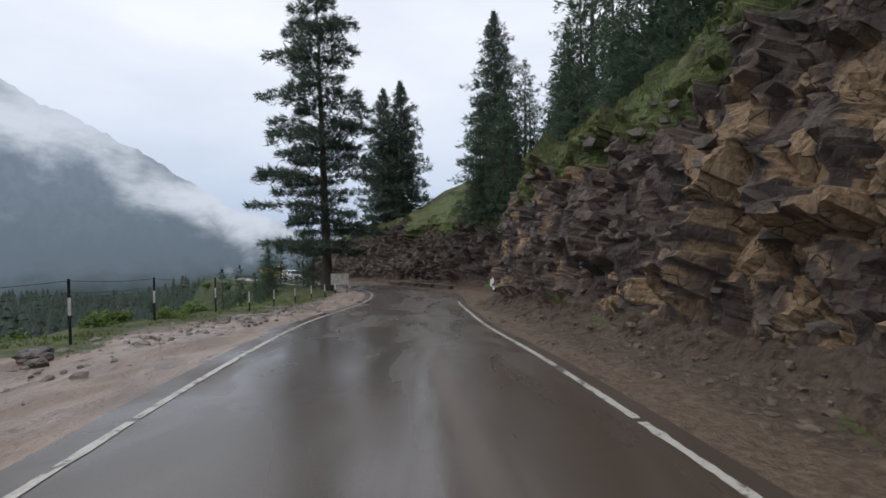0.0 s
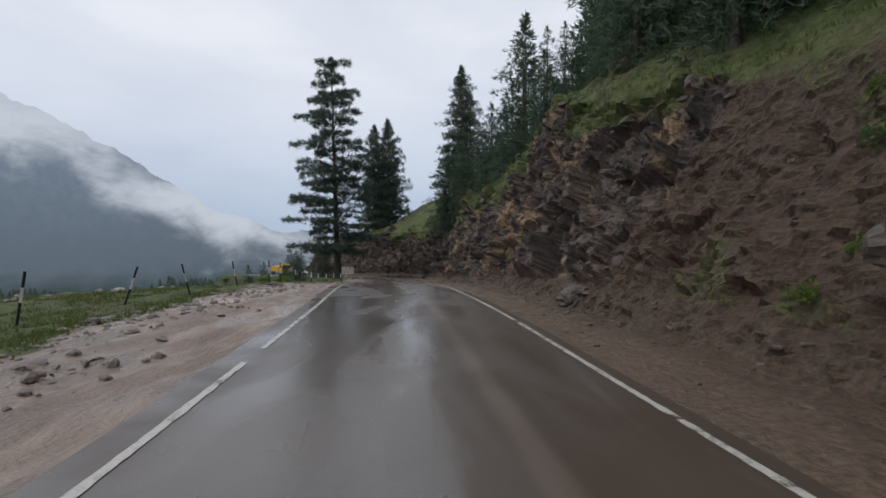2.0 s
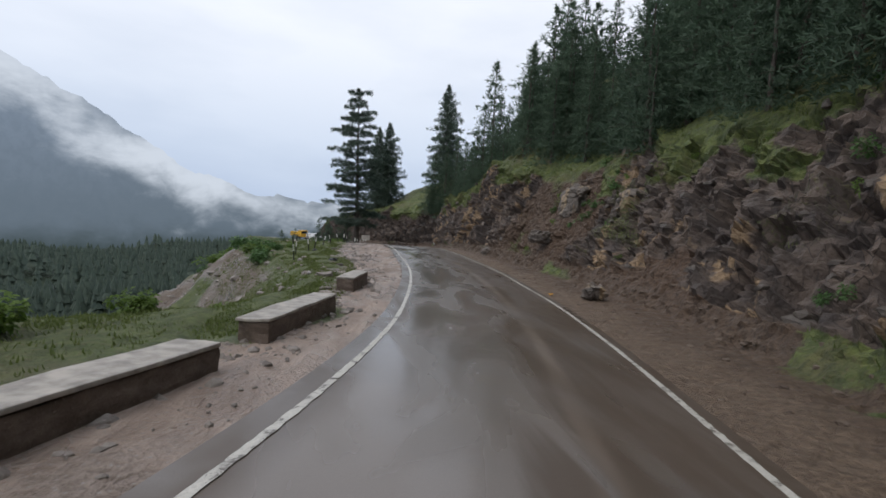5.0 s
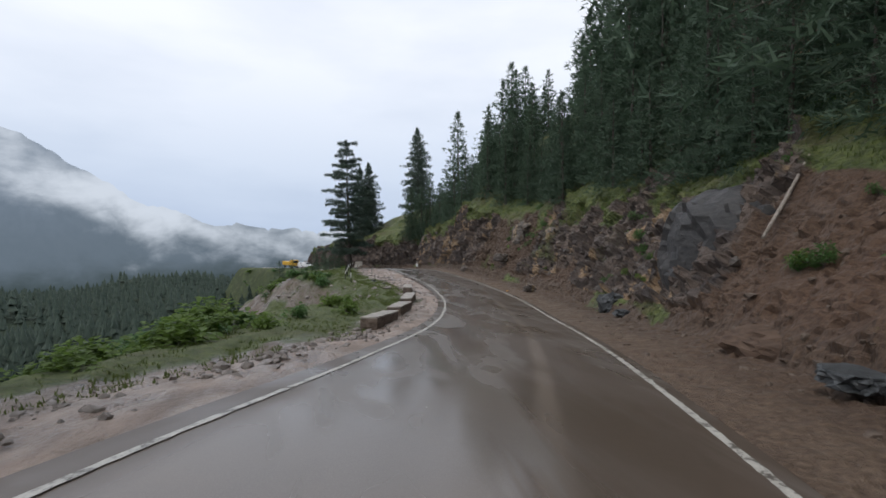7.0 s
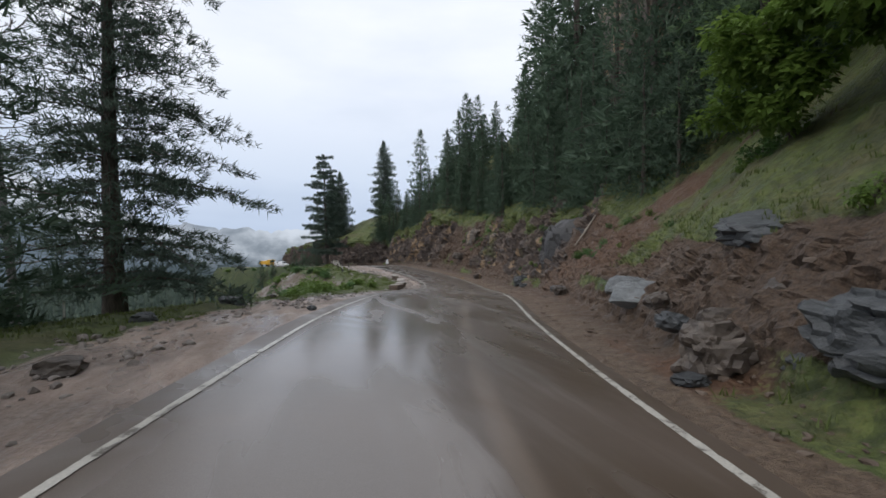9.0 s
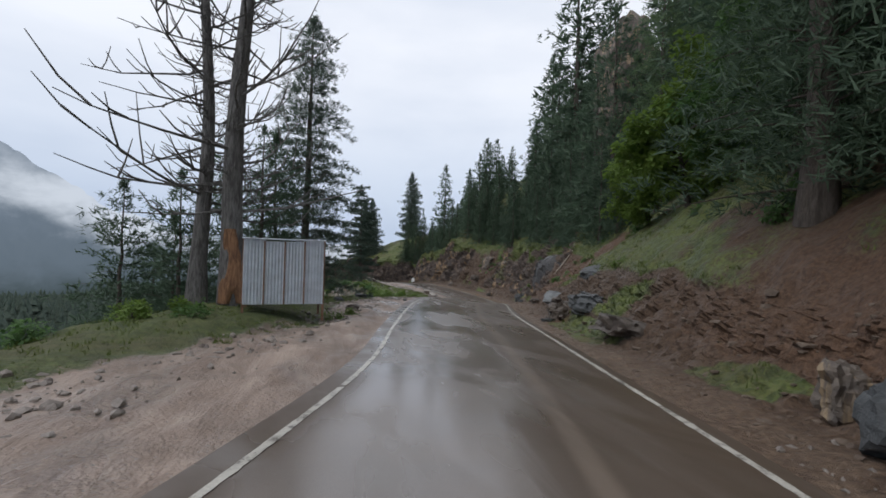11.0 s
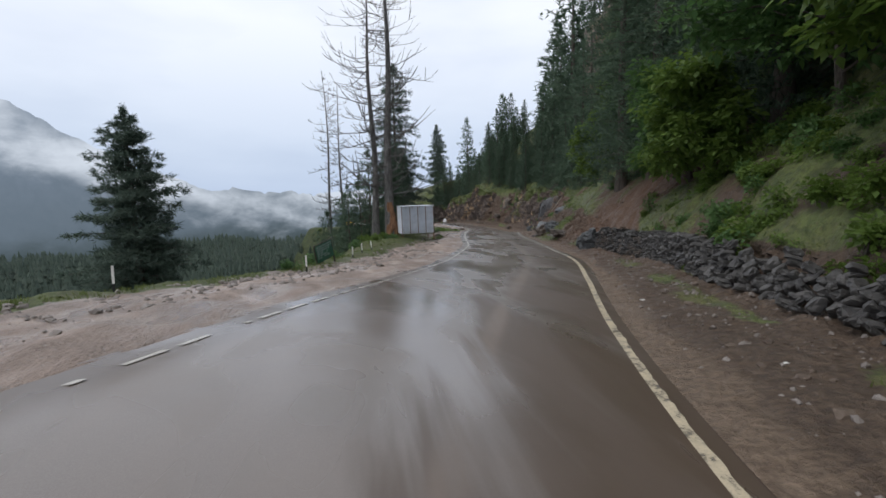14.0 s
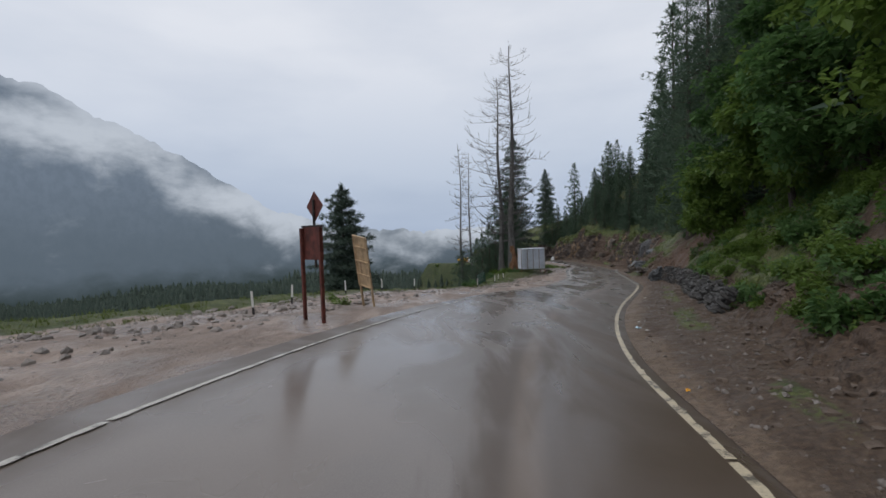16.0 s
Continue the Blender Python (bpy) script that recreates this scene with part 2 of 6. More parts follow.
def asphalt_material():
    k = Nodes("wet_asphalt")
    across = k.attr("across")
    big = k.noise(0.35, 4, 0.55, 0.6)
    streak = k.noise(1.1, 4, 0.6, 0.3, (1.0, 0.10, 1.0))
    grain = k.noise(90, 2, 0.6)
    mud = k.math("MULTIPLY", k.ramp(k.math("ADD", across, k.math("MULTIPLY", k.math("SUBTRACT", streak, 0.5), 0.5)), 0.50, 0.60), k.ramp(streak, 0.18, 0.5))
    edge = k.math("MAXIMUM", k.ramp(across, 0.88, 1.0), k.ramp(across, 0.10, 0.0))
    mud = k.math("MAXIMUM", mud, k.math("MULTIPLY", edge, k.ramp(big, 0.3, 0.6)))
    c = k.mix(k.ramp(grain, 0.35, 0.7), (0.115, 0.106, 0.099), (0.170, 0.156, 0.146))
    c = k.mix(k.math("MULTIPLY", k.ramp(big, 0.35, 0.65), 0.5), c, (0.185, 0.150, 0.125))
    c = k.mix(k.math("MULTIPLY", mud, 0.9), c, (0.088, 0.061, 0.042))
    track = k.math("MULTIPLY", k.ramp(k.math("ABSOLUTE", k.math("SUBTRACT", across, 0.64)), 0.045, 0.008), k.ramp(streak, 0.30, 0.58))
    c = k.mix(k.math("MULTIPLY", track, 0.45), c, (0.26, 0.205, 0.165))
    # The asphalt goes from darker at high y to paler at low y.
    c = k.mix(k.math("SUBTRACT", 0.40, k.math("MULTIPLY", k.attr("paleness"), 0.40)), c, (0.050, 0.043, 0.038))
    c = k.mix(k.math("MULTIPLY", k.math("MULTIPLY", k.attr("paleness"), 0.42), k.math("SUBTRACT", 1.0, k.math("MULTIPLY", mud, 0.92))), c, (0.255, 0.215, 0.190))
    wet = k.ramp(k.noise(0.7, 3, 0.5, 0.8, (1.0, 0.35, 1.0)), 0.35, 0.66, 0.12, 0.34)
    rough = k.math("ADD", wet, k.math("MULTIPLY", mud, 0.16))
    nrm = k.bump(grain, 0.12, 0.004, k.bump(k.noise(4.0, 3, 0.5), 0.10, 0.02))
    return k.done(c, rough, nrm, 0, 0.5)


def bank_material():
    k = Nodes("hillside_rock_soil_and_grass")
    fine = k.noise(9, 6, 0.65)
    mid = k.noise(1.7, 5, 0.6)
    speck = k.noise(45, 3, 0.6)
    strata = k.noise(2.6, 5, 0.6, 0.4, (1.0, 1.1, 0.75))
    cracks = k.voronoi(2.3, "DISTANCE_TO_EDGE", (1.0, 1.2, 0.8))
    cell = k.voronoi(2.3, "F1", (1.0, 1.2, 0.8), 1)
    rock = k.mix(k.ramp(strata, 0.32, 0.68), (0.058, 0.041, 0.034), (0.168, 0.127, 0.101))
    rock = k.mix(0.35, rock, k.mix(cell, (0.055, 0.050, 0.052), (0.14, 0.115, 0.10)))
    rock = k.mix(0.55, rock, k.mix(k.ramp(k.attr("tone"), 0.15, 0.85), (0.030, 0.024, 0.024), (0.178, 0.132, 0.104)))
    och = k.math("ADD", k.attr("ochre"), k.math("MULTIPLY", k.math("SUBTRACT", mid, 0.5), 0.55))
    rock = k.mix(k.ramp(och, 0.30, 0.50), rock, k.mix(k.ramp(fine, 0.3, 0.7), (0.20, 0.130, 0.075), (0.37, 0.265, 0.165)))
    rock = k.mix(k.math("MULTIPLY", k.ramp(cracks, 0.04, 0.0), k.ramp(mid, 0.4, 0.6)), rock, (0.030, 0.024, 0.022))
    soil = k.mix(k.ramp(fine, 0.3, 0.72), (0.046, 0.031, 0.022), (0.116, 0.080, 0.054))
    soil = k.mix(k.math("MULTIPLY", k.attr("paleness"), 0.85), soil, k.mix(k.ramp(fine, 0.3, 0.72), (0.140, 0.098, 0.066), (0.285, 0.212, 0.150)))
    soil = k.mix(k.math("MULTIPLY", k.attr("red"), 0.85), soil, k.mix(k.ramp(fine, 0.3, 0.7), (0.082, 0.041, 0.023), (0.178, 0.098, 0.058)))
    soil = k.mix(k.ramp(speck, 0.66, 0.74), soil, (0.22, 0.19, 0.165))
    grass = k.mix(k.ramp(mid, 0.3, 0.7), (0.060, 0.088, 0.022), (0.155, 0.185, 0.055))
    grass = k.mix(k.math("MULTIPLY", k.ramp(k.noise(0.35, 4, 0.6), 0.48, 0.66), 0.5), grass, (0.125, 0.092, 0.050))
    grass = k.mix(k.ramp(fine, 0.5, 0.75), grass, (0.14, 0.12, 0.06))
    grass = k.mix(k.math("MULTIPLY", k.ramp(k.noise(4.2, 6, 0.72, 0.4), 0.44, 0.62), 0.65), grass, (0.030, 0.042, 0.015))
    r = k.math("ADD", k.attr("rock"), k.math("MULTIPLY", k.math("SUBTRACT", mid, 0.5), 0.9))
    c = k.mix(k.ramp(r, 0.42, 0.58), soil, rock)
    g = k.math("ADD", k.attr("grass"), k.math("MULTIPLY", k.math("SUBTRACT", fine, 0.5), 1.0))
    c = k.mix(k.ramp(g, 0.42, 0.6), c, grass)
    rough = k.ramp(mid, 0.3, 0.7, 0.45, 0.8)
    nrm = k.bump(cracks, 0.12, 0.03, k.bump(k.math("ADD", strata, k.math("MULTIPLY", fine, 0.7)), 0.9, 0.16))
    return k.done(c, rough, nrm, 0, 0.4)


def shoulder_material():
    k = Nodes("muddy_shoulder_and_turf")
    big = k.noise(0.5, 4, 0.6, 0.5)
    rut = k.noise(1.5, 5, 0.65, 0.6, (1.0, 0.22, 1.0))
    fine = k.noise(12, 5, 0.65)
    speck = k.voronoi(14, "F1")
    mud = k.mix(k.ramp(rut, 0.3, 0.7), (0.208, 0.152, 0.121), (0.420, 0.328, 0.272))
    mud = k.mix(k.ramp(big, 0.4, 0.7), mud, k.mix(k.ramp(fine, 0.3, 0.7), (0.135, 0.098, 0.076), (0.28, 0.225, 0.19)))
    mud = k.mix(k.attr("earth"), mud, k.mix(k.ramp(fine, 0.3, 0.7), (0.075, 0.055, 0.040), (0.185, 0.145, 0.110)))
    stone = k.math("MULTIPLY", k.ramp(speck, 0.26, 0.16), k.ramp(fine, 0.4, 0.6))
    mud = k.mix(stone, mud, (0.27, 0.25, 0.235))
    grass = k.mix(k.ramp(k.noise(2.2, 5, 0.6), 0.3, 0.7), (0.048, 0.070, 0.020), (0.112, 0.138, 0.044))
    grass = k.mix(k.math("MULTIPLY", k.ramp(k.noise(0.22, 4, 0.6), 0.45, 0.65), 0.6), grass, (0.105, 0.092, 0.048))
    grass = k.mix(k.ramp(fine, 0.48, 0.75), grass, (0.125, 0.105, 0.058))
    grass = k.mix(k.math("MULTIPLY", k.ramp(k.noise(4.6, 6, 0.72, 0.4), 0.46, 0.62), 0.55), grass, (0.034, 0.046, 0.016))
    scrub = k.math("MULTIPLY", k.attr("scrub"), k.ramp(k.noise(0.75, 5, 0.7, 0.3), 0.36, 0.54))
    grass = k.mix(k.math("MULTIPLY", scrub, 0.85), grass, k.mix(k.ramp(fine, 0.3, 0.7), (0.020, 0.032, 0.014), (0.055, 0.072, 0.026)))
    g = k.math("ADD", k.attr("grass"), k.math("MULTIPLY", k.math("SUBTRACT", fine, 0.5), 0.9))
    c = k.mix(k.ramp(g, 0.42, 0.6), mud, grass)
    pud = k.ramp(k.noise(0.8, 3, 0.5, 0.4, (1.0, 0.4, 1.0)), 0.35, 0.62, 0.22, 0.7)
    rough = k.math("MAXIMUM", pud, k.math("MULTIPLY", k.attr("grass"), 0.85))
    nrm = k.bump(k.math("ADD", rut, k.math("MULTIPLY", fine, 0.6)), 1.0, 0.10, k.bump(speck, 0.4, 0.04))
    return k.done(c, rough, nrm, 0, 0.45)


def foliage(name, dark, light, rough=0.55, trans=0.15):
    k = Nodes(name)
    f = k.island()
    c = k.mix(f, dark, light)
    c = k.mix(k.ramp(k.noise(0.8, 2), 0.3, 0.7), c, k.mix(f, light, dark))
    c = k.mix(k.math("MULTIPLY", k.random(), 0.4), c, tuple(v * 0.8 for v in dark))
    k.done(c, rough, None, 0, 0.35)
    if trans:
        t = k.n.new("ShaderNodeBsdfTranslucent")
        k.link(c, t.inputs[0])
        m = k.n.new("ShaderNodeMixShader")
        m.inputs[0].default_value = trans
        out = k.n["Material Output"]
        k.l.new(k.bsdf.outputs[0], m.inputs[1])
        k.l.new(t.outputs[0], m.inputs[2])
        k.l.new(m.outputs[0], out.inputs[0])
    return k.mat


def bark_material(name, a, b):
    k = Nodes(name)
    n = k.noise(5, 5, 0.65, 0.4, (2.2, 2.2, 0.45))
    v = k.voronoi(7, "DISTANCE_TO_EDGE", (2.0, 2.0, 0.5))
    c = k.mix(k.ramp(n, 0.3, 0.7), a, b)
    return k.done(c, 0.85, k.bump(k.math("ADD", n, v), 0.9, 0.05), 0, 0.3)


def stone_material(name, a, b, rough=0.5, streak=None):
    k = Nodes(name)
    n = k.noise(2.5, 6, 0.65, 0.5, (1, 1, 2.4))
    f = k.noise(24, 4, 0.65)
    c = k.mix(k.ramp(n, 0.3, 0.7), a, b)
    c = k.mix(k.math("MULTIPLY", k.random(), 0.5), c, tuple(v * 0.5 for v in a))
    c = k.mix(k.ramp(f, 0.6, 0.75), c, tuple(v * 1.5 for v in b))
    if streak:
        c = k.mix(k.ramp(k.noise(1.3, 4, 0.6, 0.6, (1.4, 1.4, 0.3)), 0.52, 0.62), c, streak)
    return k.done(c, rough, k.bump(k.math("ADD", n, k.math("MULTIPLY", f, 0.4)), 0.8, 0.05), 0, 0.45)


def paint_line_material(name, color):
    k = Nodes(name)
    n = k.noise(3.5, 6, 0.7, 0.5)
    f = k.noise(30, 3, 0.6)
    worn = k.ramp(k.math("ADD", n, k.math("MULTIPLY", f, 0.35)), 0.67, 0.82)
    c = k.mix(k.ramp(f, 0.3, 0.7), tuple(v * 0.78 for v in color), color)
    c = k.mix(worn, c, (0.10, 0.085, 0.07))
    return k.done(c, 0.4, k.bump(f, 0.2, 0.004), 0, 0.5)


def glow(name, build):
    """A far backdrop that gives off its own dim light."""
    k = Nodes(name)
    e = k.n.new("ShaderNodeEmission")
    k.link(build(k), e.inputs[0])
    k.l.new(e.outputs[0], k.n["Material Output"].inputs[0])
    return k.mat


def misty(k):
    # Mist, cloud belt and distance haze are painted into the backdrop's glowing colour.
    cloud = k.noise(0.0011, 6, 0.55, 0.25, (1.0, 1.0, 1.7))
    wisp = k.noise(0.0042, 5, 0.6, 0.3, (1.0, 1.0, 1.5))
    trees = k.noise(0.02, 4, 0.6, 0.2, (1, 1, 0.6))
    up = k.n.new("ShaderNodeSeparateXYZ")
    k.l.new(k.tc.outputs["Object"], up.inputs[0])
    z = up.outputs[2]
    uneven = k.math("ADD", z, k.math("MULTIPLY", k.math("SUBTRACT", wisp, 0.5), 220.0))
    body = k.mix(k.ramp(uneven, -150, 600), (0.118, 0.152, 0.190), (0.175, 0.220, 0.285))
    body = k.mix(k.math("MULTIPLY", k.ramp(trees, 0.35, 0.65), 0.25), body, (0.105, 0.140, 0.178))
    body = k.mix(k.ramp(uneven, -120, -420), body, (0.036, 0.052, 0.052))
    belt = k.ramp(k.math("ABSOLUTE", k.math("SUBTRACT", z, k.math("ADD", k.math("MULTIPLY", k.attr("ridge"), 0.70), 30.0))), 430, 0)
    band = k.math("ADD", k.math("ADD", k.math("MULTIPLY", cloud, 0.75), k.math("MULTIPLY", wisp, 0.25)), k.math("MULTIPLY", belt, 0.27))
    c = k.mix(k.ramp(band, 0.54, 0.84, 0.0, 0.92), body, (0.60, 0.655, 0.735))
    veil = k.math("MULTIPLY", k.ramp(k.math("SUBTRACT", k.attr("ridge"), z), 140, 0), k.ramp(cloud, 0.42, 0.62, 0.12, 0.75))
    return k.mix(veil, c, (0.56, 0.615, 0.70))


M_ASPHALT, M_BANK, M_SHOULDER = asphalt_material(), bank_material(), shoulder_material()
M_WHITE_LINE = paint_line_material("worn_white_paint", (0.56, 0.535, 0.48))
M_CREAM_LINE = paint_line_material("worn_cream_paint", (0.60, 0.51, 0.36))
M_NEEDLE = foliage("dark_conifer_needles", (0.058, 0.100, 0.068), (0.118, 0.176, 0.106), 0.65, 0.40)
# Conifer needles again in a lit green, the brightness painted into the colour.
M_NEEDLE_LIT = foliage("lightened_conifer_needles", (0.082, 0.138, 0.070), (0.160, 0.236, 0.112), 0.6, 0.48)
M_PINE = foliage("blue_green_pine_needles", (0.058, 0.092, 0.074), (0.118, 0.162, 0.118), 0.65, 0.38)
M_LEAF = foliage("fresh_green_leaves", (0.095, 0.165, 0.032), (0.215, 0.310, 0.072), 0.5, 0.5)
M_DARK_LEAF = foliage("deep_green_leaves", (0.070, 0.150, 0.050), (0.150, 0.255, 0.082), 0.5, 0.5)
M_GRASS = foliage("grass_blades", (0.090, 0.132, 0.032), (0.200, 0.226, 0.078), 0.6, 0.45)
M_VALLEY = foliage("valley_forest_needles", (0.036, 0.058, 0.046), (0.070, 0.095, 0.066), 0.7, 0.0)
M_BARK = bark_material("grey_brown_bark", (0.055, 0.045, 0.038), (0.130, 0.110, 0.095))
M_DEAD = bark_material("weathered_grey_dead_wood", (0.078, 0.073, 0.070), (0.195, 0.187, 0.180))
M_STRIPPED = bark_material("stripped_orange_wood", (0.12, 0.062, 0.036), (0.30, 0.16, 0.085))
M_MOUNTAIN = glow("far_mountain_painted_mist", misty)
M_STONE = stone_material("grey_blue_slate", (0.036, 0.040, 0.043), (0.100, 0.107, 0.112))
M_WALLSTONE = stone_material("dark_wet_slate", (0.036, 0.035, 0.035), (0.098, 0.093, 0.088))
M_BROWNSTONE = stone_material("brown_grey_rock", (0.065, 0.052, 0.044), (0.170, 0.140, 0.115))
M_TANSTONE = stone_material("tan_streaked_rock", (0.10, 0.085, 0.075), (0.20, 0.165, 0.135), 0.6, (0.29, 0.215, 0.135))

# ---- the ground ----
# right-hand hillside: y, verge width, talus height, face height, face run, slope above, bare rock, ochre, red soil
BANK = np.array([
    (84, 6.0, 0.6, 5.4, 3.5, 0.20, 0.7, 0.05, 0.0),
    (70, 6.0, 0.6, 6.8, 2.4, 0.32, 0.9, 0.05, 0.0),
    (60, 5.0, 0.6, 7.2, 2.0, 0.38, 1.0, 0.08, 0.0),
    (48, 4.0, 0.6, 6.4, 1.8, 0.50, 0.9, 0.1, 0.2),
    (40, 4.0, 0.6, 4.6, 2.6, 0.60, 0.5, 0.2, 0.5),
    (32, 3.0, 0.6, 5.0, 2.4, 0.70, 0.8, 0.3, 0.3),
    (25, 1.4, 0.7, 6.6, 1.1, 0.80, 1.0, 0.45, 0.0),
    (19, 1.6, 0.7, 6.4, 1.3, 0.80, 1.0, 0.45, 0.0),
    (13, 2.2, 0.7, 6.6, 1.8, 0.80, 1.0, 0.50, 0.0),
    (5, 2.4, 0.8, 9.4, 2.6, 0.80, 1.0, 0.50, 0.0),
    (-4, 2.5, 0.9, 7.4, 3.9, 0.72, 0.62, 0.25, 0.3),
    (-12, 3.0, 0.8, 7.4, 4.6, 0.72, 0.56, 0.22, 0.4),
    (-20, 3.6, 0.8, 8.2, 4.4, 0.75, 0.58, 0.35, 0.4),
    (-28, 3.6, 0.9, 7.8, 4.9, 0.75, 0.48, 0.30, 0.55),
    (-34, 3.3, 0.9, 7.0, 5.6, 0.80, 0.85, 0.50, 0.3),
    (-40, 3.0, 0.9, 6.2, 5.0, 0.80, 0.90, 0.75, 0.3),
    (-46, 3.0, 0.9, 6.4, 4.5, 0.85, 0.80, 0.25, 0.6),
    (-52, 3.0, 1.1, 4.5, 4.6, 0.85, 0.15, 0.15, 1.0),
    (-60, 2.6, 1.2, 3.2, 3.6, 0.80, 0.10, 0.1, 0.8),
    (-66, 2.2, 1.1, 2.6, 2.2, 0.80, 0.12, 0.1, 0.18),
    (-76, 1.7, 0.9, 2.8, 1.8, 0.85, 0.16, 0.1, 0.12),
    (-86, 2.2, 0.4, 1.6, 0.9, 0.95, 0.20, 0.1, 1.0)])
BANK2 = np.array([
    (-92, 2.5, 0.2, 1.05, 0.30, 0.90, 0.05, 0.0, 0.9),
    (-98, 2.8, 0.2, 1.0, 0.30, 0.85, 0.05, 0.0, 0.35),
    (-105, 3.3, 0.2, 0.95, 0.30, 0.85, 0.05, 0.0, 0.15),
    (-110, 3.7, 0.2, 0.95, 0.30, 0.85, 0.05, 0.0, 0.15),
    (-116, 3.3, 0.5, 1.5, 1.0, 0.85, 0.15, 0.0, 0.3),
    (-124, 2.0, 0.7, 1.9, 1.6, 0.85, 0.25, 0.1, 0.4),
    (-150, 2.0, 0.7, 2.0, 1.8, 0.85, 0.2, 0.1, 0.4)])
BANK = np.vstack([BANK, BANK2])[::-1]


def bank_row(y):
    return [np.interp(y, BANK[:, 0], BANK[:, n]) for n in range(1, 9)]


TOE_Y = (24, 26, 28, 30, 33, 36, 40, 44, 48, 54, 60, 66, 72, 84)
TOE_X = (2.40, 2.45, 3.2, 4.9, 6.4, 6.6, 4.2, 1.2, -1.5, -5.8, -10.0, -14.0, -18.0, -26.0)


def verge_rise(y):
    return 0.06 + 0.26 * smooth(-92, -101, y)


def toe_x(y):
    """Where the hillside starts; past the nose of the outcrop it steps back and then follows the road round to the left."""
    y = np.asarray(y, float)
    return np.where(y > 24, np.interp(y, TOE_Y, TOE_X), right_x(y) + np.interp(y, BANK[:, 0], BANK[:, 1]))


def bank_z(y, d):
    """Height of the hillside d metres beyond its toe, without its small relief."""
    y, d = np.asarray(y, float), np.asarray(d, float)
    off, th, fh, run, sl, _, _, _ = bank_row(y)
    z = np.where(d < 0.8, th * np.clip(d / 0.8, 0, 1), th + (fh - th) * np.clip((d - 0.8) / run, 0, 1) ** 1.1)
    up = np.maximum(0, d - 0.8 - run)
    hump = (fbm(np.stack([up.ravel() * 0.06, y.ravel() * 0.05, 0 * y.ravel()], 1), 3, 5).reshape(y.shape) - 0.5) * np.minimum(up, 12) * 0.5
    return right_z(y) + verge_rise(y) - 0.01 + z + sl * up * (1 - 0.0022 * np.minimum(up, 100)) + hump


def build_bank():
    ys = np.concatenate([np.arange(-150, -128, 0.5), np.arange(-128, -6, 0.15), np.arange(-6, 27, 0.10), np.arange(27, 84, 0.22)])
    vs = np.concatenate([np.linspace(0, 1, 16, endpoint=False), 1 + np.linspace(0, 1, 10, endpoint=False), 2 + np.linspace(0, 1, 66, endpoint=False), 3 + np.linspace(0, 1, 54) ** 2.0])
    Y, V = np.meshgrid(ys, vs, indexing="ij")
    off, th, fh, run, sl, rocky, ochre, red = bank_row(Y)
    toe = toe_x(Y)
    edge = right_x(Y) + 0.30
    d = np.where(V < 1, 0, np.where(V < 2, (V - 1) * 0.8, np.where(V < 3, 0.8 + (V - 2) * run, 0.8 + run + (V - 3) * 95)))
    X = np.where(V < 1, edge + (toe - edge) * V, toe + d)
    Z = np.where(V < 1, right_z(Y) - 0.03 + (verge_rise(Y) + 0.02) * V, bank_z(Y, d))
    P = np.stack([X, Y, Z], 2)
    n = np.cross(np.gradient(P, axis=0), np.gradient(P, axis=1))
    n /= np.linalg.norm(n, axis=2, keepdims=True) + 1e-9
    n *= np.sign(n[..., 2:3] + 1e-6)
    q = P.reshape(-1, 3)
    edge_n = fbm(q * 0.35, 3, 40).reshape(Y.shape)
    patch = fbm(q * 0.16, 3, 9).reshape(Y.shape)
    face = smooth(1.5, 2.15, V) * (1 - smooth(2.85, 3.12, V + (edge_n - 0.5) * 0.5))
    rock = np.clip(face * (rocky + (patch - 0.5) * 1.6 * (1 - np.abs(2 * rocky - 1))), 0, 1)
    rock = smooth(0.25, 0.6, rock)
    dip = np.array(((1, 0, 0), (0, 0.93, 0.36), (0, -0.36, 0.93)))
    q_dip = (q @ dip) * (0.85, 1.1, 0.72) + (fbm(q * 0.7, 2, 6)[:, None] - 0.5) * 0.9
    big = blocks(q_dip / 1.9, 3, 0.55, 0.6).reshape(Y.shape)
    mid, tone = [a.reshape(Y.shape) for a in blocks(q_dip / 0.66, 21, 0.6, 0.8, True)]
    small, tone2 = [a.reshape(Y.shape) for a in blocks(q_dip / 0.30, 33, 0.8, 0.7, True)]
    rough = fbm(q * 1.3, 4, 60).reshape(Y.shape) - 0.5
    lumps = fbm(q * 0.45, 3, 71).reshape(Y.shape) - 0.5
    tal = smooth(0.55, 1.3, V) * (1 - rock)
    disp = rock * (1.15 * big + 0.72 * mid + 0.30 * small + 0.45 * rough) + tal * (0.45 * rough + (0.16 * small + 0.22 * mid * smooth(1.6, 2.2, V)) * (1 - smooth(2.6, 3.0, V))) + smooth(2.0, 3.1, V) * (1 - rock) * lumps * 0.9
    disp += (V < 1) * (0.12 * rough + 0.035 * small) * smooth(0, 0.2, V)
    near = 1 - smooth(3.12, 3.5, V)
    P = P + n * (disp * (0.35 + 0.65 * near))[..., None]
    # turf above the face and in tongues down it; bare soil where it has slipped
    above = smooth(2.7, 3.05, V + (edge_n - 0.5) * 0.9)
    slip = smooth(0.45, 0.62, fbm(q * (0.10, 0.09, 0.10), 3, 88).reshape(Y.shape)) * red * (1 - 0.85 * smooth(-78, -74, Y) * (1 - smooth(-60, -56, Y)))
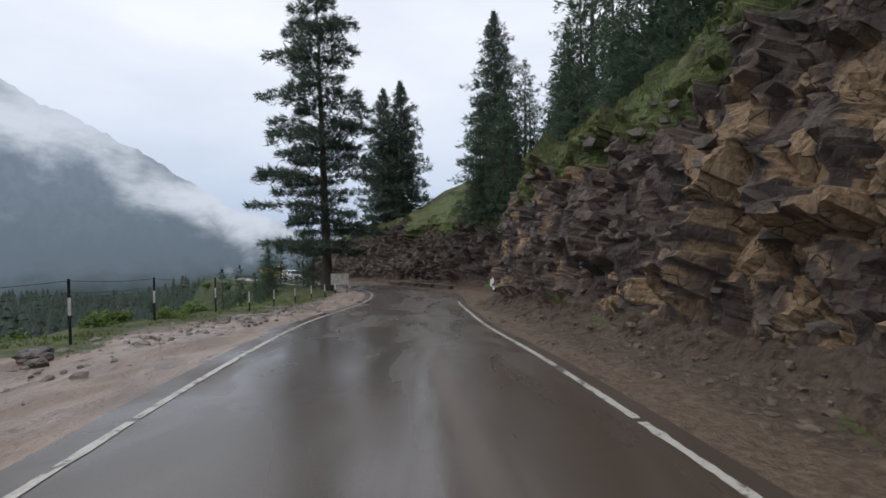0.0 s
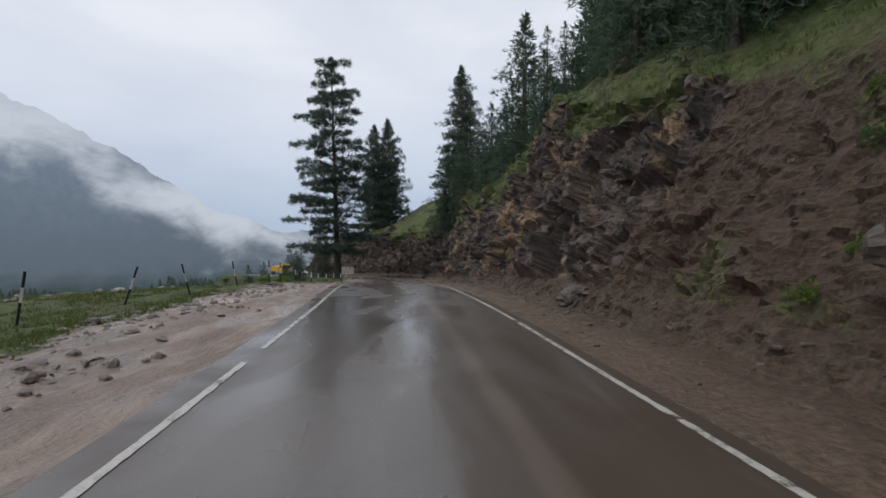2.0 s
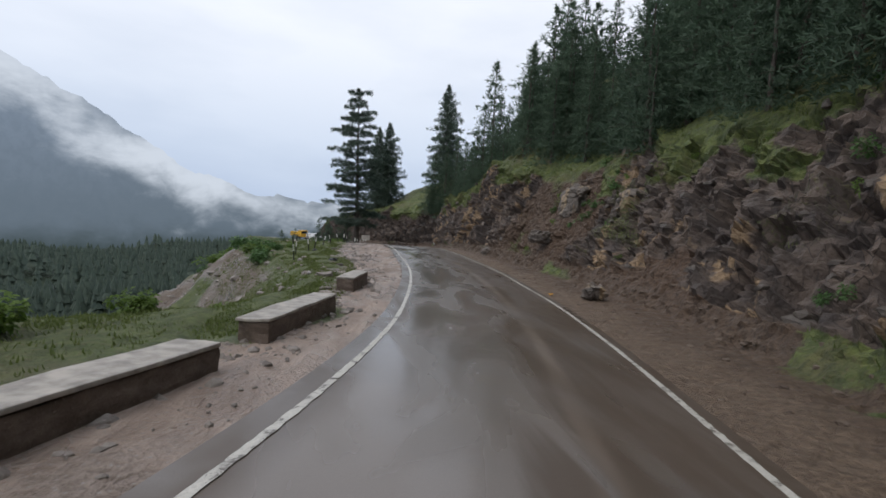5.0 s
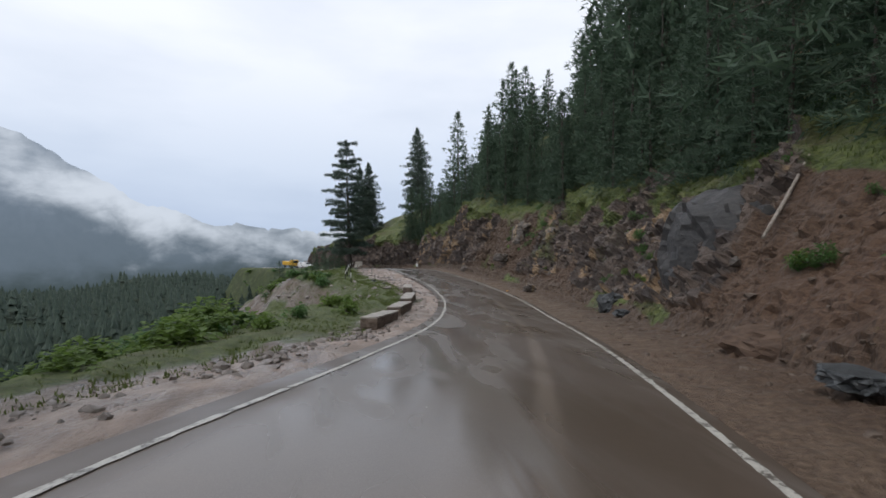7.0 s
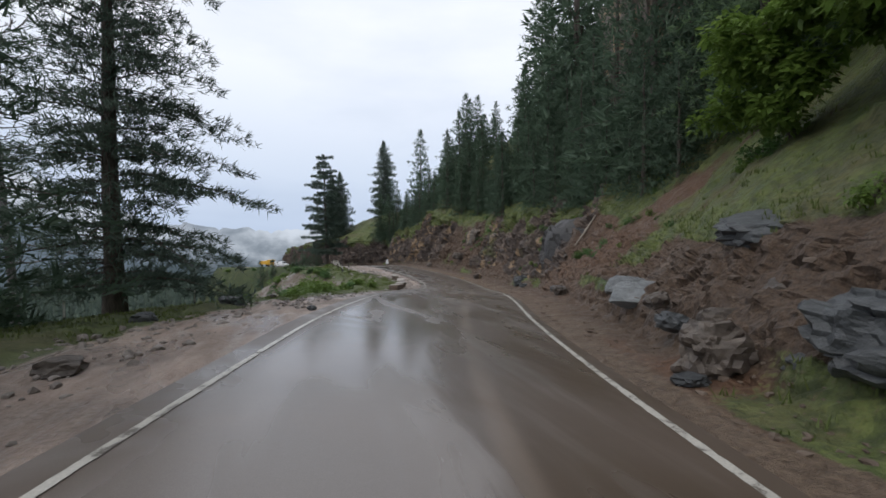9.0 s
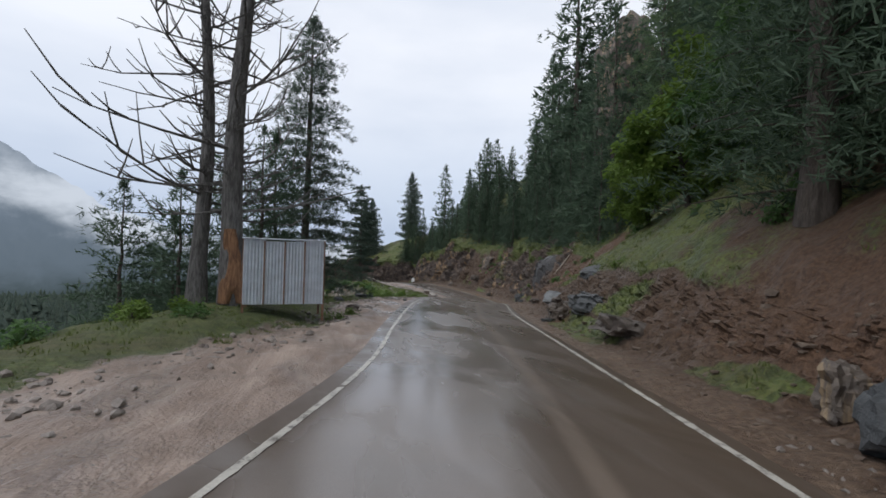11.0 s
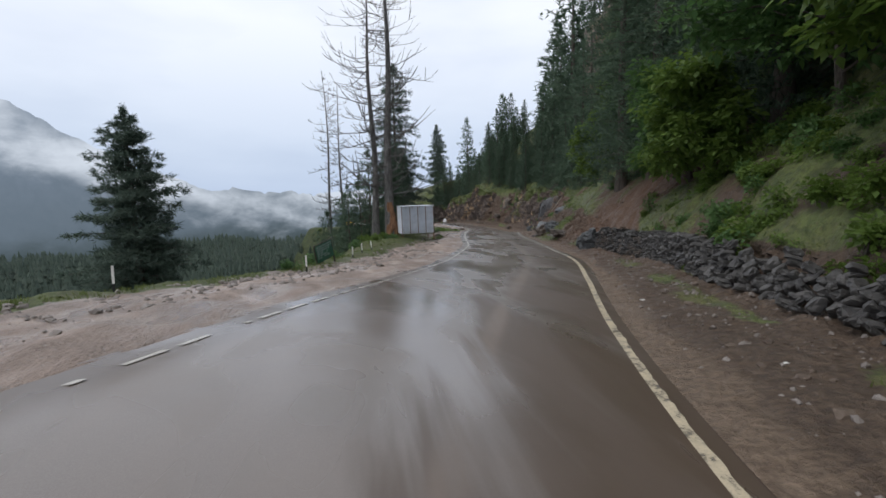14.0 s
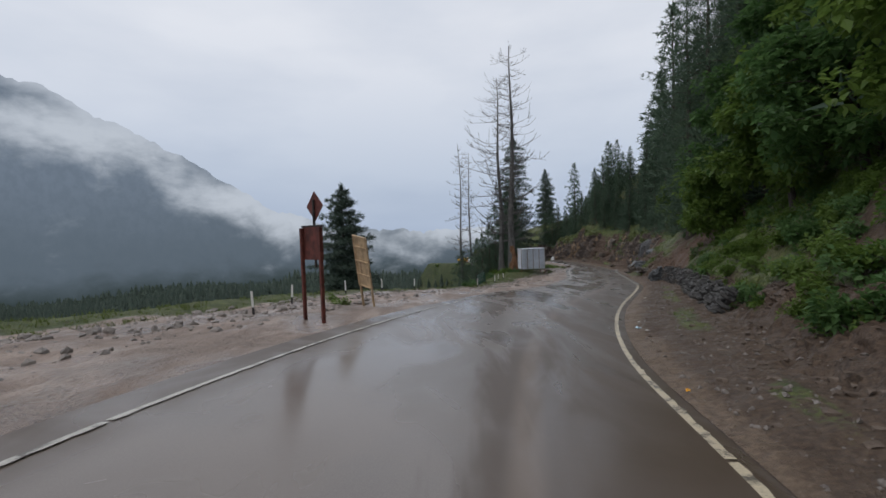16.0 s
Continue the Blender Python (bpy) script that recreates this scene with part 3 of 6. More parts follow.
    grass = np.clip(above * (1 - np.maximum(0.9 * slip * (1 - smooth(3.2, 3.5, V)), 0.95 * smooth(-97, -93, Y + (edge_n - 0.5) * 9) * (1 - smooth(-86, -80, Y + (edge_n - 0.5) * 9)) * (1 - smooth(3.18, 3.34, V + (patch - 0.5) * 0.2)))), 0, 1)
    tongue = smooth(0.50, 0.66, fbm(q * 0.28, 3, 14).reshape(Y.shape)) * smooth(1.3, 2.0, V) * (1 - 0.75 * rocky)
    grass = np.maximum(grass, tongue * 0.9)
    wet_turf = smooth(-80, -77, Y) * (1 - smooth(-73, -70, Y)) * smooth(0.35, 0.6, V + (edge_n - 0.5) * 0.5) * (V < 1.6)
    grass = np.maximum(grass, wet_turf * 0.9)
    clay = smooth(-76, -72, Y) * (1 - smooth(-68, -65, Y)) * smooth(0.3, 0.5, V) * (1 - smooth(1.0, 1.3, V)) * smooth(0.45, 0.6, edge_n)
    verge = smooth(0.55, 0.72, fbm(q * (0.5, 0.25, 0.5), 3, 4).reshape(Y.shape)) * smooth(0.6, 1.0, V) * (V < 1.9)
    grass = np.maximum(grass, verge * 0.8)
    band = smooth(-90, -97, Y) * smooth(0.42, 0.55, V) * (1 - smooth(0.72, 0.86, V)) * smooth(0.42, 0.56, fbm(q * (0.6, 0.35, 0.5), 3, 19).reshape(Y.shape))
    grass = np.maximum(grass, band * 0.62)
    och = ochre * (0.25 + 1.1 * smooth(0.38, 0.62, fbm(q * 0.35, 3, 52).reshape(Y.shape))) * (0.35 + 1.0 * smooth(0.45, 0.8, 0.65 * tone + 0.35 * tone2))
    me = sheet("hillside", P, M_BANK, {"rock": rock, "tone": 0.6 * tone + 0.4 * tone2, "grass": grass, "paleness": np.where(Y < -88, 0.12 + 0.75 * (1 - smooth(0.16, 0.30, V + (edge_n - 0.5) * 0.25)), 0.16 + 0.44 * (1 - smooth(0.35, 0.75, V + (edge_n - 0.5) * 0.5))) * (1 - smooth(0.9, 1.6, V)), "ochre": och, "red": np.maximum(clay, red * (0.45 + 0.55 * smooth(1.2, 2.2, V)) * (0.5 + 0.5 * patch))}, smooth_faces=False, flip=True)
    return tagged(new("hillside", me), "steep cut hillside of broken brown rock, wet soil and turf above the road", "hillside", kind="structure"), P, grass, rock


hillside, BANK_P, BANK_GRASS, BANK_ROCK = build_bank()


def build_road():
    ys = np.arange(-148, 76.01, 0.5)
    ts = np.linspace(-0.075, 1.06, 28)
    Y, T = np.meshgrid(ys, ts, indexing="ij")
    X = left_x(Y) + (right_x(Y) - left_x(Y)) * T
    Z = left_z(Y) + (right_z(Y) - left_z(Y)) * T
    P = np.stack([X, Y, Z], 2)
    T = np.repeat(ts[None], len(P), 0)
    q = P.reshape(-1, 3)
    P[..., 2] += (fbm(q * (0.25, 0.10, 0.0), 2, 2).reshape(T.shape) - 0.5) * 0.03
    return tagged(new("road", sheet("road", P, M_ASPHALT, {"across": T, "paleness": 0.12 + 0.88 * smooth(8, -75, P[..., 1])}, flip=True)), "narrow wet asphalt mountain road filmed over with brown mud", "road", kind="structure")


road = build_road()

# left side: y, bare shoulder width, turf width, turf rise, fall
LEFT = np.array([
    (-150, 5.5, 1.5, 0.10, 1.4), (-124, 5.4, 1.2, 0.10, 1.4), (-116, 5.0, 1.4, 0.10, 1.4), (-106, 5.6, 1.5, 0.05, 1.3),
    (-94, 5.4, 1.3, 0.05, 1.0), (-82, 5.6, 1.6, 0.20, 1.10), (-77, 3.8, 4.4, 0.50, 1.15), (-72, 3.4, 4.8, 0.50, 1.10), (-66, 4.6, 2.6, 0.20, 0.95),
    (-60, 4.0, 2.4, 0.12, 0.80), (-54, 3.0, 1.2, 0.08, 0.70), (-48, 2.3, 3.4, 0.12, 0.46), (-42, 2.4, 5.8, 0.20, 0.40),
    (-36, 2.3, 5.4, 0.20, 0.46), (-32.5, 2.3, 1.6, 0.10, 0.75), (-28, 2.4, 0.7, 0.10, 0.90), (-24, 2.7, 1.3, 0.12, 1.00), (-18, 3.3, 2.5, 0.12, 0.95),
    (-12, 4.2, 4.6, 0.12, 0.85), (-6, 5.0, 6.2, 0.10, 0.80), (0, 4.8, 7.0, 0.10, 0.80), (4, 4.6, 4.6, 0.10, 0.80), (8, 4.4, 1.8, 0.10, 0.95), (10, 4.3, 1.5, 0.10, 0.95), (18, 3.3, 2.2, 0.12, 1.3), (28, 3.4, 2.2, 0.10, 1.5),
    (38, 2.6, 3.6, 0.20, 1.6), (55, 3.0, 3, 0.10, 1.9), (80, 4, 3, 0.1, 1.9), (130, 4, 3, 0.1, 1.9)])


def left_profile(Y, u):
    sh, tw, rise, fall = [np.interp(Y, LEFT[:, 0], LEFT[:, n]) for n in range(1, 5)]
    q = np.stack([u.ravel() * 0.09, Y.ravel() * 0.05, 0 * u.ravel()], 1)
    wob = (fbm(q, 3, 31).reshape(u.shape) - 0.5)
    sh = sh + wob * 1.6
    t = np.clip((u - sh) / tw, 0, 1)
    w = np.maximum(0, u - sh - tw)
    drop = fall * (np.sqrt(w * w + 2.2) - 1.483)
    floor = 36 + 0.05 * np.minimum(w, 420) + smooth(420, 900, w) * 300
    drop = np.minimum(drop, floor) + wob * np.minimum(w, 60) * 0.35
    return left_z(Y) - 0.06 + 0.085 * smooth(-86, -96, Y) * smooth(0.1, 0.35, u) + 0.055 * np.minimum(u, 7) * smooth(-92, -110, Y) + rise * np.sin(t * 2.2) - drop, sh, tw


def build_left():
    ys = np.concatenate([np.arange(-150, -128, 1.0), np.arange(-128, 34, 0.25), np.arange(34, 86, 0.8)])
    us = np.concatenate([np.linspace(0.2, 9, 46, endpoint=False), np.linspace(9, 22, 30, endpoint=False), 22 + 48 * np.linspace(0, 1, 26) ** 1.4])
    Y, U = np.meshgrid(ys, us, indexing="ij")
    Z, sh, tw = left_profile(Y, U)
    X = left_x(Y) - U
    P = np.stack([X, Y, Z], 2)
    q = np.stack([X, Y, Z], 2).reshape(-1, 3)
    r1 = fbm(q * (1.6, 0.55, 0.0), 4, 12).reshape(U.shape) - 0.5
    r2 = blocks(q * (2.2, 2.0, 0.0) + (0, 0, 0.5), 8, 0.8).reshape(U.shape)
    edge_n = fbm(q * (0.55, 0.4, 0.0), 3, 77).reshape(U.shape) - 0.5
    turf = smooth(-0.5, 0.5, U - sh + edge_n * 3.2)
    P[..., 2] += (0.17 * r1 + 0.06 * r2) * (1 - turf) * smooth(0.2, 0.9, U) + turf * 0.30 * r1 * smooth(0, 4, U) + turf * smooth(9, 16, U) * (fbm(q * (0.33, 0.33, 0.0), 3, 45).reshape(U.shape) - 0.5) * 2.2
    bare = smooth(0.42, 0.58, fbm(q * (0.30, 0.24, 0.1), 3, 27).reshape(U.shape)) * turf * smooth(0.2, 2.5, U - sh - tw) * (1 - smooth(26, 40, U)) * (1 - smooth(4, 12, Y)) * smooth(-62, -54, Y)
    grass = turf * (1 - 0.75 * bare)
    me = sheet("valley_side", P, M_SHOULDER, {"grass": grass, "earth": smooth(-0.4, 0.8, U - sh), "scrub": np.maximum(smooth(7, 14, U) * (1 - smooth(-56, -50, Y) * (1 - smooth(2, 8, Y))), smooth(30, 42, Y) * smooth(3, 6, U))}, flip=False)
    return tagged(new("ground", me), "muddy stony road shoulder with a turf lip falling to the valley", "ground", kind="structure")


ground = build_left()


def valley_z(x, y):
    """The wooded valley floor, by distance from the middle of the walk."""
    r = np.hypot(np.asarray(x) + 15, np.asarray(y) + 60)
    q = np.stack([np.ravel(x) * 0.012, np.ravel(y) * 0.012, 0 * np.ravel(x)], 1)
    bump = (fbm(q, 3, 61).reshape(np.shape(x)) - 0.5) * np.minimum(26, r * 0.12)
    return -28 - 0.035 * np.minimum(r, 500) - smooth(520, 1100, r) * 300 + bump


def build_valley():
    az = np.radians(np.concatenate([np.linspace(-30, 100, 150), np.linspace(102, 200, 30)]))
    rs = np.concatenate([np.linspace(25, 120, 30), 120 + 4300 * np.linspace(0.01, 1, 46) ** 2.2])
    A, R = np.meshgrid(az, rs, indexing="ij")
    X, Y = -15 - R * np.sin(A), -60 + R * np.cos(A)
    P = np.stack([X, Y, valley_z(X, Y)], 2)
    k = Nodes("dark_forest_floor")
    c = k.mix(k.ramp(k.noise(0.08, 5, 0.65), 0.3, 0.7), (0.022, 0.036, 0.026), (0.050, 0.068, 0.044))
    m = k.done(c, 0.9, k.bump(k.noise(0.5, 4, 0.7), 1.0, 1.5), 0, 0.2)
    tagged(new("valley_floor", sheet("valley_floor", P, m, flip=False)), "wooded valley floor far below the road", "ground", kind="structure")


build_valley()


def build_mountain():
    az = np.radians(np.linspace(-8, 100, 260))       # to the left of straight ahead
    deg = np.degrees(az)
    ridge = np.interp(deg, (-8, 5, 12, 17, 20, 23, 31, 37, 43.5, 50, 64, 80, 100), (30, 50, 70, 110, 190, 270, 620, 890, 1130, 1220, 1250, 1150, 1000))
    q = np.stack([deg * 0.35, 0 * deg, 0 * deg], 1)
    ridge = ridge + (fbm(q, 4, 3) - 0.5) * 110 + (fbm(q * 9, 3, 5) - 0.5) * 40
    vs = np.linspace(0, 1, 40)
    A, V = np.meshgrid(az, vs, indexing="ij")
    R = 4300 - 500 * (1 - V)
    Z = -420 + (ridge[:, None] + 420) * V
    P = np.stack([-R * np.sin(A), R * np.cos(A) - 60, Z], 2)
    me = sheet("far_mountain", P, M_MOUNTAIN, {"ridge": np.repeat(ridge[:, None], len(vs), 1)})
    ob = tagged(new("backdrop", me), "far forested mountainside with mist and haze painted on it", "mountain", kind="structure")
    ob.visible_shadow = False


build_mountain()


# ---- road markings ----
def line_strip(name, t_off, pieces, material, label, width=0.118):
    """Worn paint strips beside an edge; each piece is (y0, y1)."""
    root = thing(name, pose(0, 0, 0), label, "road marking", kind="structure")
    rng = random.Random(len(name) + int(pieces[0][0]))
    for y0, y1 in pieces:
        n = max(2, int((y1 - y0) / 0.11))
        ys = np.linspace(y0, y1, n)
        ed = (left_x, left_z) if t_off < 0.5 else (right_x, right_z)
        c = ed[0](ys)
        cz = left_z(ys) + (right_z(ys) - left_z(ys)) * t_off
        w = [width / 2 * rng.uniform(0.82, 1.08) * (1.35 if rng.random() < 0.02 else 1) for _ in ys]
        v = []
        for i in range(n):
            v += [(c[i] - w[i], ys[i], cz[i] + 0.006), (c[i] + w[i] * rng.uniform(0.88, 1.12), ys[i], cz[i] + 0.006)]
        q = np.array(v)
        q[:, 2] += (fbm(q * (0.25, 0.10, 0.0), 2, 2) - 0.5) * 0.03
        part("paint_strip", mesh_of("paint_strip", q, grid_faces(n, 2)[:, ::-1], material), material, root)
    return root


def pieces(y0, y1, rng, long=(3.0, 9.0), gap=(0.03, 0.14)):
    out, y = [], y0
    while y < y1:
        e = min(y1, y + rng.uniform(*long))
        out.append((y, e))
        y = e + rng.uniform(*gap)
    return out


_r = random.Random(5)
line_strip("left_edge_line", 0.0, pieces(-106, -95, _r, (0.25, 0.8), (0.06, 0.2)) + pieces(-94.8, -10.4, _r) + pieces(-9.4, 40, _r, (6, 12), (0.05, 0.15)), M_WHITE_LINE, "broken worn white edge line on the wet asphalt")
line_strip("left_edge_line", 0.0, pieces(-148, -112.8, _r, (1.5, 5.0), (0.03, 0.12)) + pieces(-112.6, -106.2, _r, (0.15, 0.7), (0.1, 0.8)), M_WHITE_LINE, "faint broken white edge line under thin mud", 0.10)
line_strip("right_edge_line", 1.0, pieces(-148, -92, _r, (2, 6), (0.02, 0.1)), M_CREAM_LINE, "worn cream edge line on the muddy asphalt", 0.17)
line_strip("right_edge_line", 1.0, pieces(-91.9, -5.4, _r, (2.5, 8), (0.02, 0.08)) + pieces(-4.9, 27.5, _r), M_WHITE_LINE, "worn off-white edge line along the muddy verge")


# ---- trees ----
def tube(v, f, pts, radii, sides=6):
    """Adds a tapered tube through pts to the lists v, f."""
    base = len(v)
    up = Vector((0.3, 0.1, 1))
    for i, p in enumerate(pts):
        d = (Vector(pts[min(i + 1, len(pts) - 1)]) - Vector(pts[max(i - 1, 0)])).normalized()
        a = d.cross(up)
        if a.length < 1e-3:
            a = d.cross(Vector((1, 0, 0)))
        a.normalize()
        b = d.cross(a)
        for s in range(sides):
            w = 2 * math.pi * s / sides
            v.append(tuple(Vector(p) + (a * math.cos(w) + b * math.sin(w)) * radii[i]))
    for i in range(len(pts) - 1):
        for s in range(sides):
            t = (s + 1) % sides
            f.append((base + i * sides + s, base + i * sides + t, base + (i + 1) * sides + t, base + (i + 1) * sides + s))


def soft_leaves(name, v, out):
    """A mesh of single triangles v (n, 3, 3), turned and shaded towards the directions out (n, 3)."""
    flip = (np.cross(v[:, 1] - v[:, 0], v[:, 2] - v[:, 0]) * out).sum(1) < 0
    v[flip] = v[flip][:, ::-1]
    out = out / (np.linalg.norm(out, axis=1, keepdims=True) + 1e-9)
    me = mesh_of(name, v.reshape(-1, 3), np.arange(len(v) * 3).reshape(-1, 3), None, True)
    me.normals_split_custom_set_from_vertices(np.repeat(out, 3, 0).tolist())
    return me


def needle_bursts(name, P, D, L, n, width, rng, spread=0.8):
    """Tufts of narrow needles: n slivers fan out from each point P about its direction D, L long."""
    v = []
    for _ in range(n):
        d = D + rng.normal(0, spread * 0.6, D.shape)
        d /= np.linalg.norm(d, axis=1, keepdims=True) + 1e-9
        s = np.cross(d, rng.normal(0, 1, D.shape))
        s /= np.linalg.norm(s, axis=1, keepdims=True) + 1e-9
        l = (L * rng.uniform(0.6, 1.25, len(L)))[:, None]
        o = P + rng.normal(0, 0.16, P.shape) * l
        v.append(np.stack([o - s * l * width * 0.5, o + s * l * width * 0.5, o + d * l], 1))
    v = np.concatenate(v)
    out = np.tile(D * (1, 1, 0.4) + (0, 0, 0.45), (n, 1)) + rng.normal(0, 0.22, (len(v), 3))
    return soft_leaves(name, v, out)


def conifer_meshes(seed, h, rad, first, rows, per, tufts, tuft, droop, gappy=0.0, lean=0.0, shape=0.85, slivers=5, width=0.17, clump=0.0, limb_step=1):
    """Trunk and crown of one conifer. rad: longest limb; first: height share of the lowest limbs; clump: how far the needles gather towards the limbs' ends."""
    rng, nr = random.Random(seed), np.random.default_rng(seed)
    tv, tf, P, D, T = [], [], [], [], []
    n = 9
    bend = [(lean * h * (i / n) ** 1.6 + rng.uniform(-.05, .05) * (i > 0), rng.uniform(-.06, .06) * (i > 0), h * i / n) for i in range(n + 1)]
    tube(tv, tf, bend, [max(0.02, 0.0165 * h * (1 - 0.93 * i / n) * (1.35 if i == 0 else 1)) for i in range(n + 1)], 8)
    count = 0
    for r in range(rows):
        k = r / (rows - 1)
        z0 = h * (first + (0.985 - first) * k)
        tier = 0.78 + 0.22 * math.sin(r * 2.4 + seed)
        a0 = rng.uniform(0, 6.28)
        m_per = max(4, int(per * (1 - 0.35 * k)))
        for j in range(m_per):
            if rng.random() < gappy * (1 - 0.6 * k):
                continue
            a = a0 + 6.28 * j / m_per + rng.uniform(-.4, .4)
            L = rad * ((1 - k) ** shape * 0.95 + 0.05) * tier * rng.uniform(0.55, 1.15)
            z = z0 + rng.uniform(-0.4, 0.4) * h / rows
            d = np.array((math.cos(a), math.sin(a), 0.0))
            s = np.array((-d[1], d[0], 0.0))
            lift = rng.uniform(0.0, 0.22) + 0.55 * k
            base = np.array((lean * h * (z / h) ** 1.6, 0.0, z))
            t = np.linspace(0, 1, 5)
            axis = base + d * L * t[:, None] + np.array((0, 0, 1.0)) * (L * (lift * t - (droop + lift * 0.6) * t * t))[:, None]
            count += 1
            if k < 0.85 and count % limb_step == 0:
                tube(tv, tf, [tuple(p) for p in axis], [max(0.010, 0.0022 * h * (1 - k * 0.6) * (1 - 0.85 * q)) for q in t], 3)
            c = max(4, int(tufts * (0.25 + 0.75 * L / rad)))
            q = nr.random(c) ** (1 - 0.55 * clump)
            q = 0.12 + 0.88 * q
            p = np.stack([np.interp(q, t, axis[:, i]) for i in range(3)], 1)
            side = nr.uniform(-1, 1, c)
            fan = 0.42 * L * np.sin(np.pi * np.clip(0.15 + 0.80 * q, 0, 1))
            p = p + s * (side * fan)[:, None] + np.stack([0 * q, 0 * q, nr.normal(0.0, 0.22, c) * tuft - 0.10 * np.abs(side) * fan], 1)
            P.append(p)
            D.append(d * 0.62 + s * (side * 0.55)[:, None] + np.array((0, 0, 1.0)) * nr.uniform(-0.15, 0.55, c)[:, None])
            T.append(tuft * (1.05 - 0.3 * q) * (0.6 + 0.4 * min(1, L / (0.5 * rad))))
    top = np.array((lean * h, 0, h * 0.97))
    P.append(top + nr.normal(0, 1, (14, 3)) * (0.06, 0.06, 0.02 * h))
    D.append(np.tile((0, 0, 1.0), (14, 1)))
    T.append(np.full(14, tuft * 0.8))
    return mesh_of("trunk", tv, tf, M_BARK, True), needle_bursts("crown", np.concatenate(P), np.concatenate(D), np.concatenate(T), slivers, width, nr)


def conifer(name, meshes, needles, m, label, group=""):
    t = thing(name, m, label, "tree", group)
    part("trunk", meshes[0], M_BARK, t)
    part("crown", meshes[1], needles, t)
    return t


# the great pine on the bend, the pair on the knoll, and the pines of the valley edge
PINE_A = conifer_meshes(11, 27, 7.0, 0.13, 27, 7, 130, 0.62, 0.05, 0.33, -0.03, 0.42, 6, 0.15, 0.5)
PINE_B = conifer_meshes(12, 18.5, 5.2, 0.05, 28, 9, 38, 0.72, 0.08, 0.10, 0.0, 0.60, 5, 0.17)
PINE_C = conifer_meshes(13, 24, 6.8, 0.07, 36, 8, 84, 0.44, 0.22, 0.22, 0.01, 0.50, 6, 0.14, 0.25)
PINE_D_Z = float(left_profile(np.array([-73.2]), np.array([40.1 + float(left_x(-73.2))]))[0][0]) - 0.3
PINE_D = conifer_meshes(14, 15.3 - PINE_D_Z, 5.2, max(0.10, 1 - 14.2 / (15.3 - PINE_D_Z)), 26, 9, 56, 0.60, 0.04, 0.05, 0.0, 0.52, 6, 0.16)
conifer("pine_tree", PINE_A, M_PINE, pose(-10.1, 40.6, -2.4, 0, 0, 60), "tall old pine with ragged flat limbs on the road bend")
KNOLL_Z = float(bank_z(np.array([64.5]), np.array([-7.9 - float(toe_x(64.5))]))[0])
PAIR = conifer("pine_tree", PINE_B, M_PINE, pose(-7.9, 64.5, KNOLL_Z - 0.4, 0, 0, 10) @ Matrix.Scale((22.7 - KNOLL_Z) / 18.5, 4), "dense dark pine on the grassy knoll", "pines on the knoll")
copy_thing(PAIR, pose(-5.6, 65.5, KNOLL_Z + 0.2, 0, 0, 130) @ Matrix.Scale((23.2 - KNOLL_Z) / 18.5, 4))
conifer("pine_tree", PINE_C, M_PINE, pose(-18.2, -58.4, 2.7, 0, 0, 30) @ Matrix.Scale(0.84, 4), "big open pine with drooping limbs at the turf edge")
conifer("pine_tree", PINE_D, M_PINE, pose(-40.1, -73.2, PINE_D_Z, 0, 0, 0), "full young pine standing below the shoulder")

# the wood on the hillside
FIRS = ((12.5, 4.0, 20, 0.72), (15.5, 4.5, 23, 0.74), (9.5, 3.6, 17, 0.66), (17.5, 4.7, 25, 0.76), (6.5, 2.9, 14, 0.55))
FOREST = [conifer_meshes(31 + n, h, r, 0.03, rows, 8, 22, tf * 0.64, 0.12, 0.06, 0.0, 0.60, 4, 0.185, 0.0, 6) for n, (h, r, rows, tf) in enumerate(FIRS)]
# those deep in the wood carry fewer, larger tufts
FOREST += [conifer_meshes(131 + n, h, r, 0.10, rows - 3, 7, 15, tf * 0.95, 0.12, 0.06, 0.0, 0.60, 4, 0.26, 0.0, 9) for n, (h, r, rows, tf) in enumerate(FIRS)]
_f = random.Random(77)
FOREST_FIRST = []
for n, mm in enumerate(FOREST):
    FOREST_FIRST.append(conifer("fir_tree", mm, M_NEEDLE, pose(60 + 8 * n, 20, 0), "dark green fir in the wet hillside wood", "firs of the hillside wood"))
NEAR_FIR = conifer("fir_tree", conifer_meshes(71, 22, 5.0, 0.05, 34, 9, 36, 0.42, 0.12, 0.05, 0.0, 0.42, 5, 0.13, 0.0, 3), M_NEEDLE, pose(-4.5, -82, 6.0), "tall dark fir overhanging the road bank", "firs over the stone wall")
NEAR_FIR2 = conifer("fir_tree", conifer_meshes(72, 19, 4.6, 0.04, 30, 9, 36, 0.40, 0.16, 0.07, 0.0, 0.45, 4, 0.17, 0.0, 3), M_NEEDLE_LIT, pose(-4.5, -92, 6.0), "tall feathery green fir with lightened needles overhanging the road bank", "firs over the stone wall")


def bank_top(y, d):
    return Vector((float(toe_x(y)) + d, y, float(bank_z(np.array([y]), np.array([d]))[0])))


def crag_view_strip(x, y):
    """A strip kept bare of trees to fit the camera's view of the crag."""
    t = np.clip(((x - 2) * 20 + (y + 61) * 28) / (20 ** 2 + 28 ** 2), 0, 1)
    return math.hypot(x - 2 - 20 * t, y + 61 - 28 * t) < 4.0


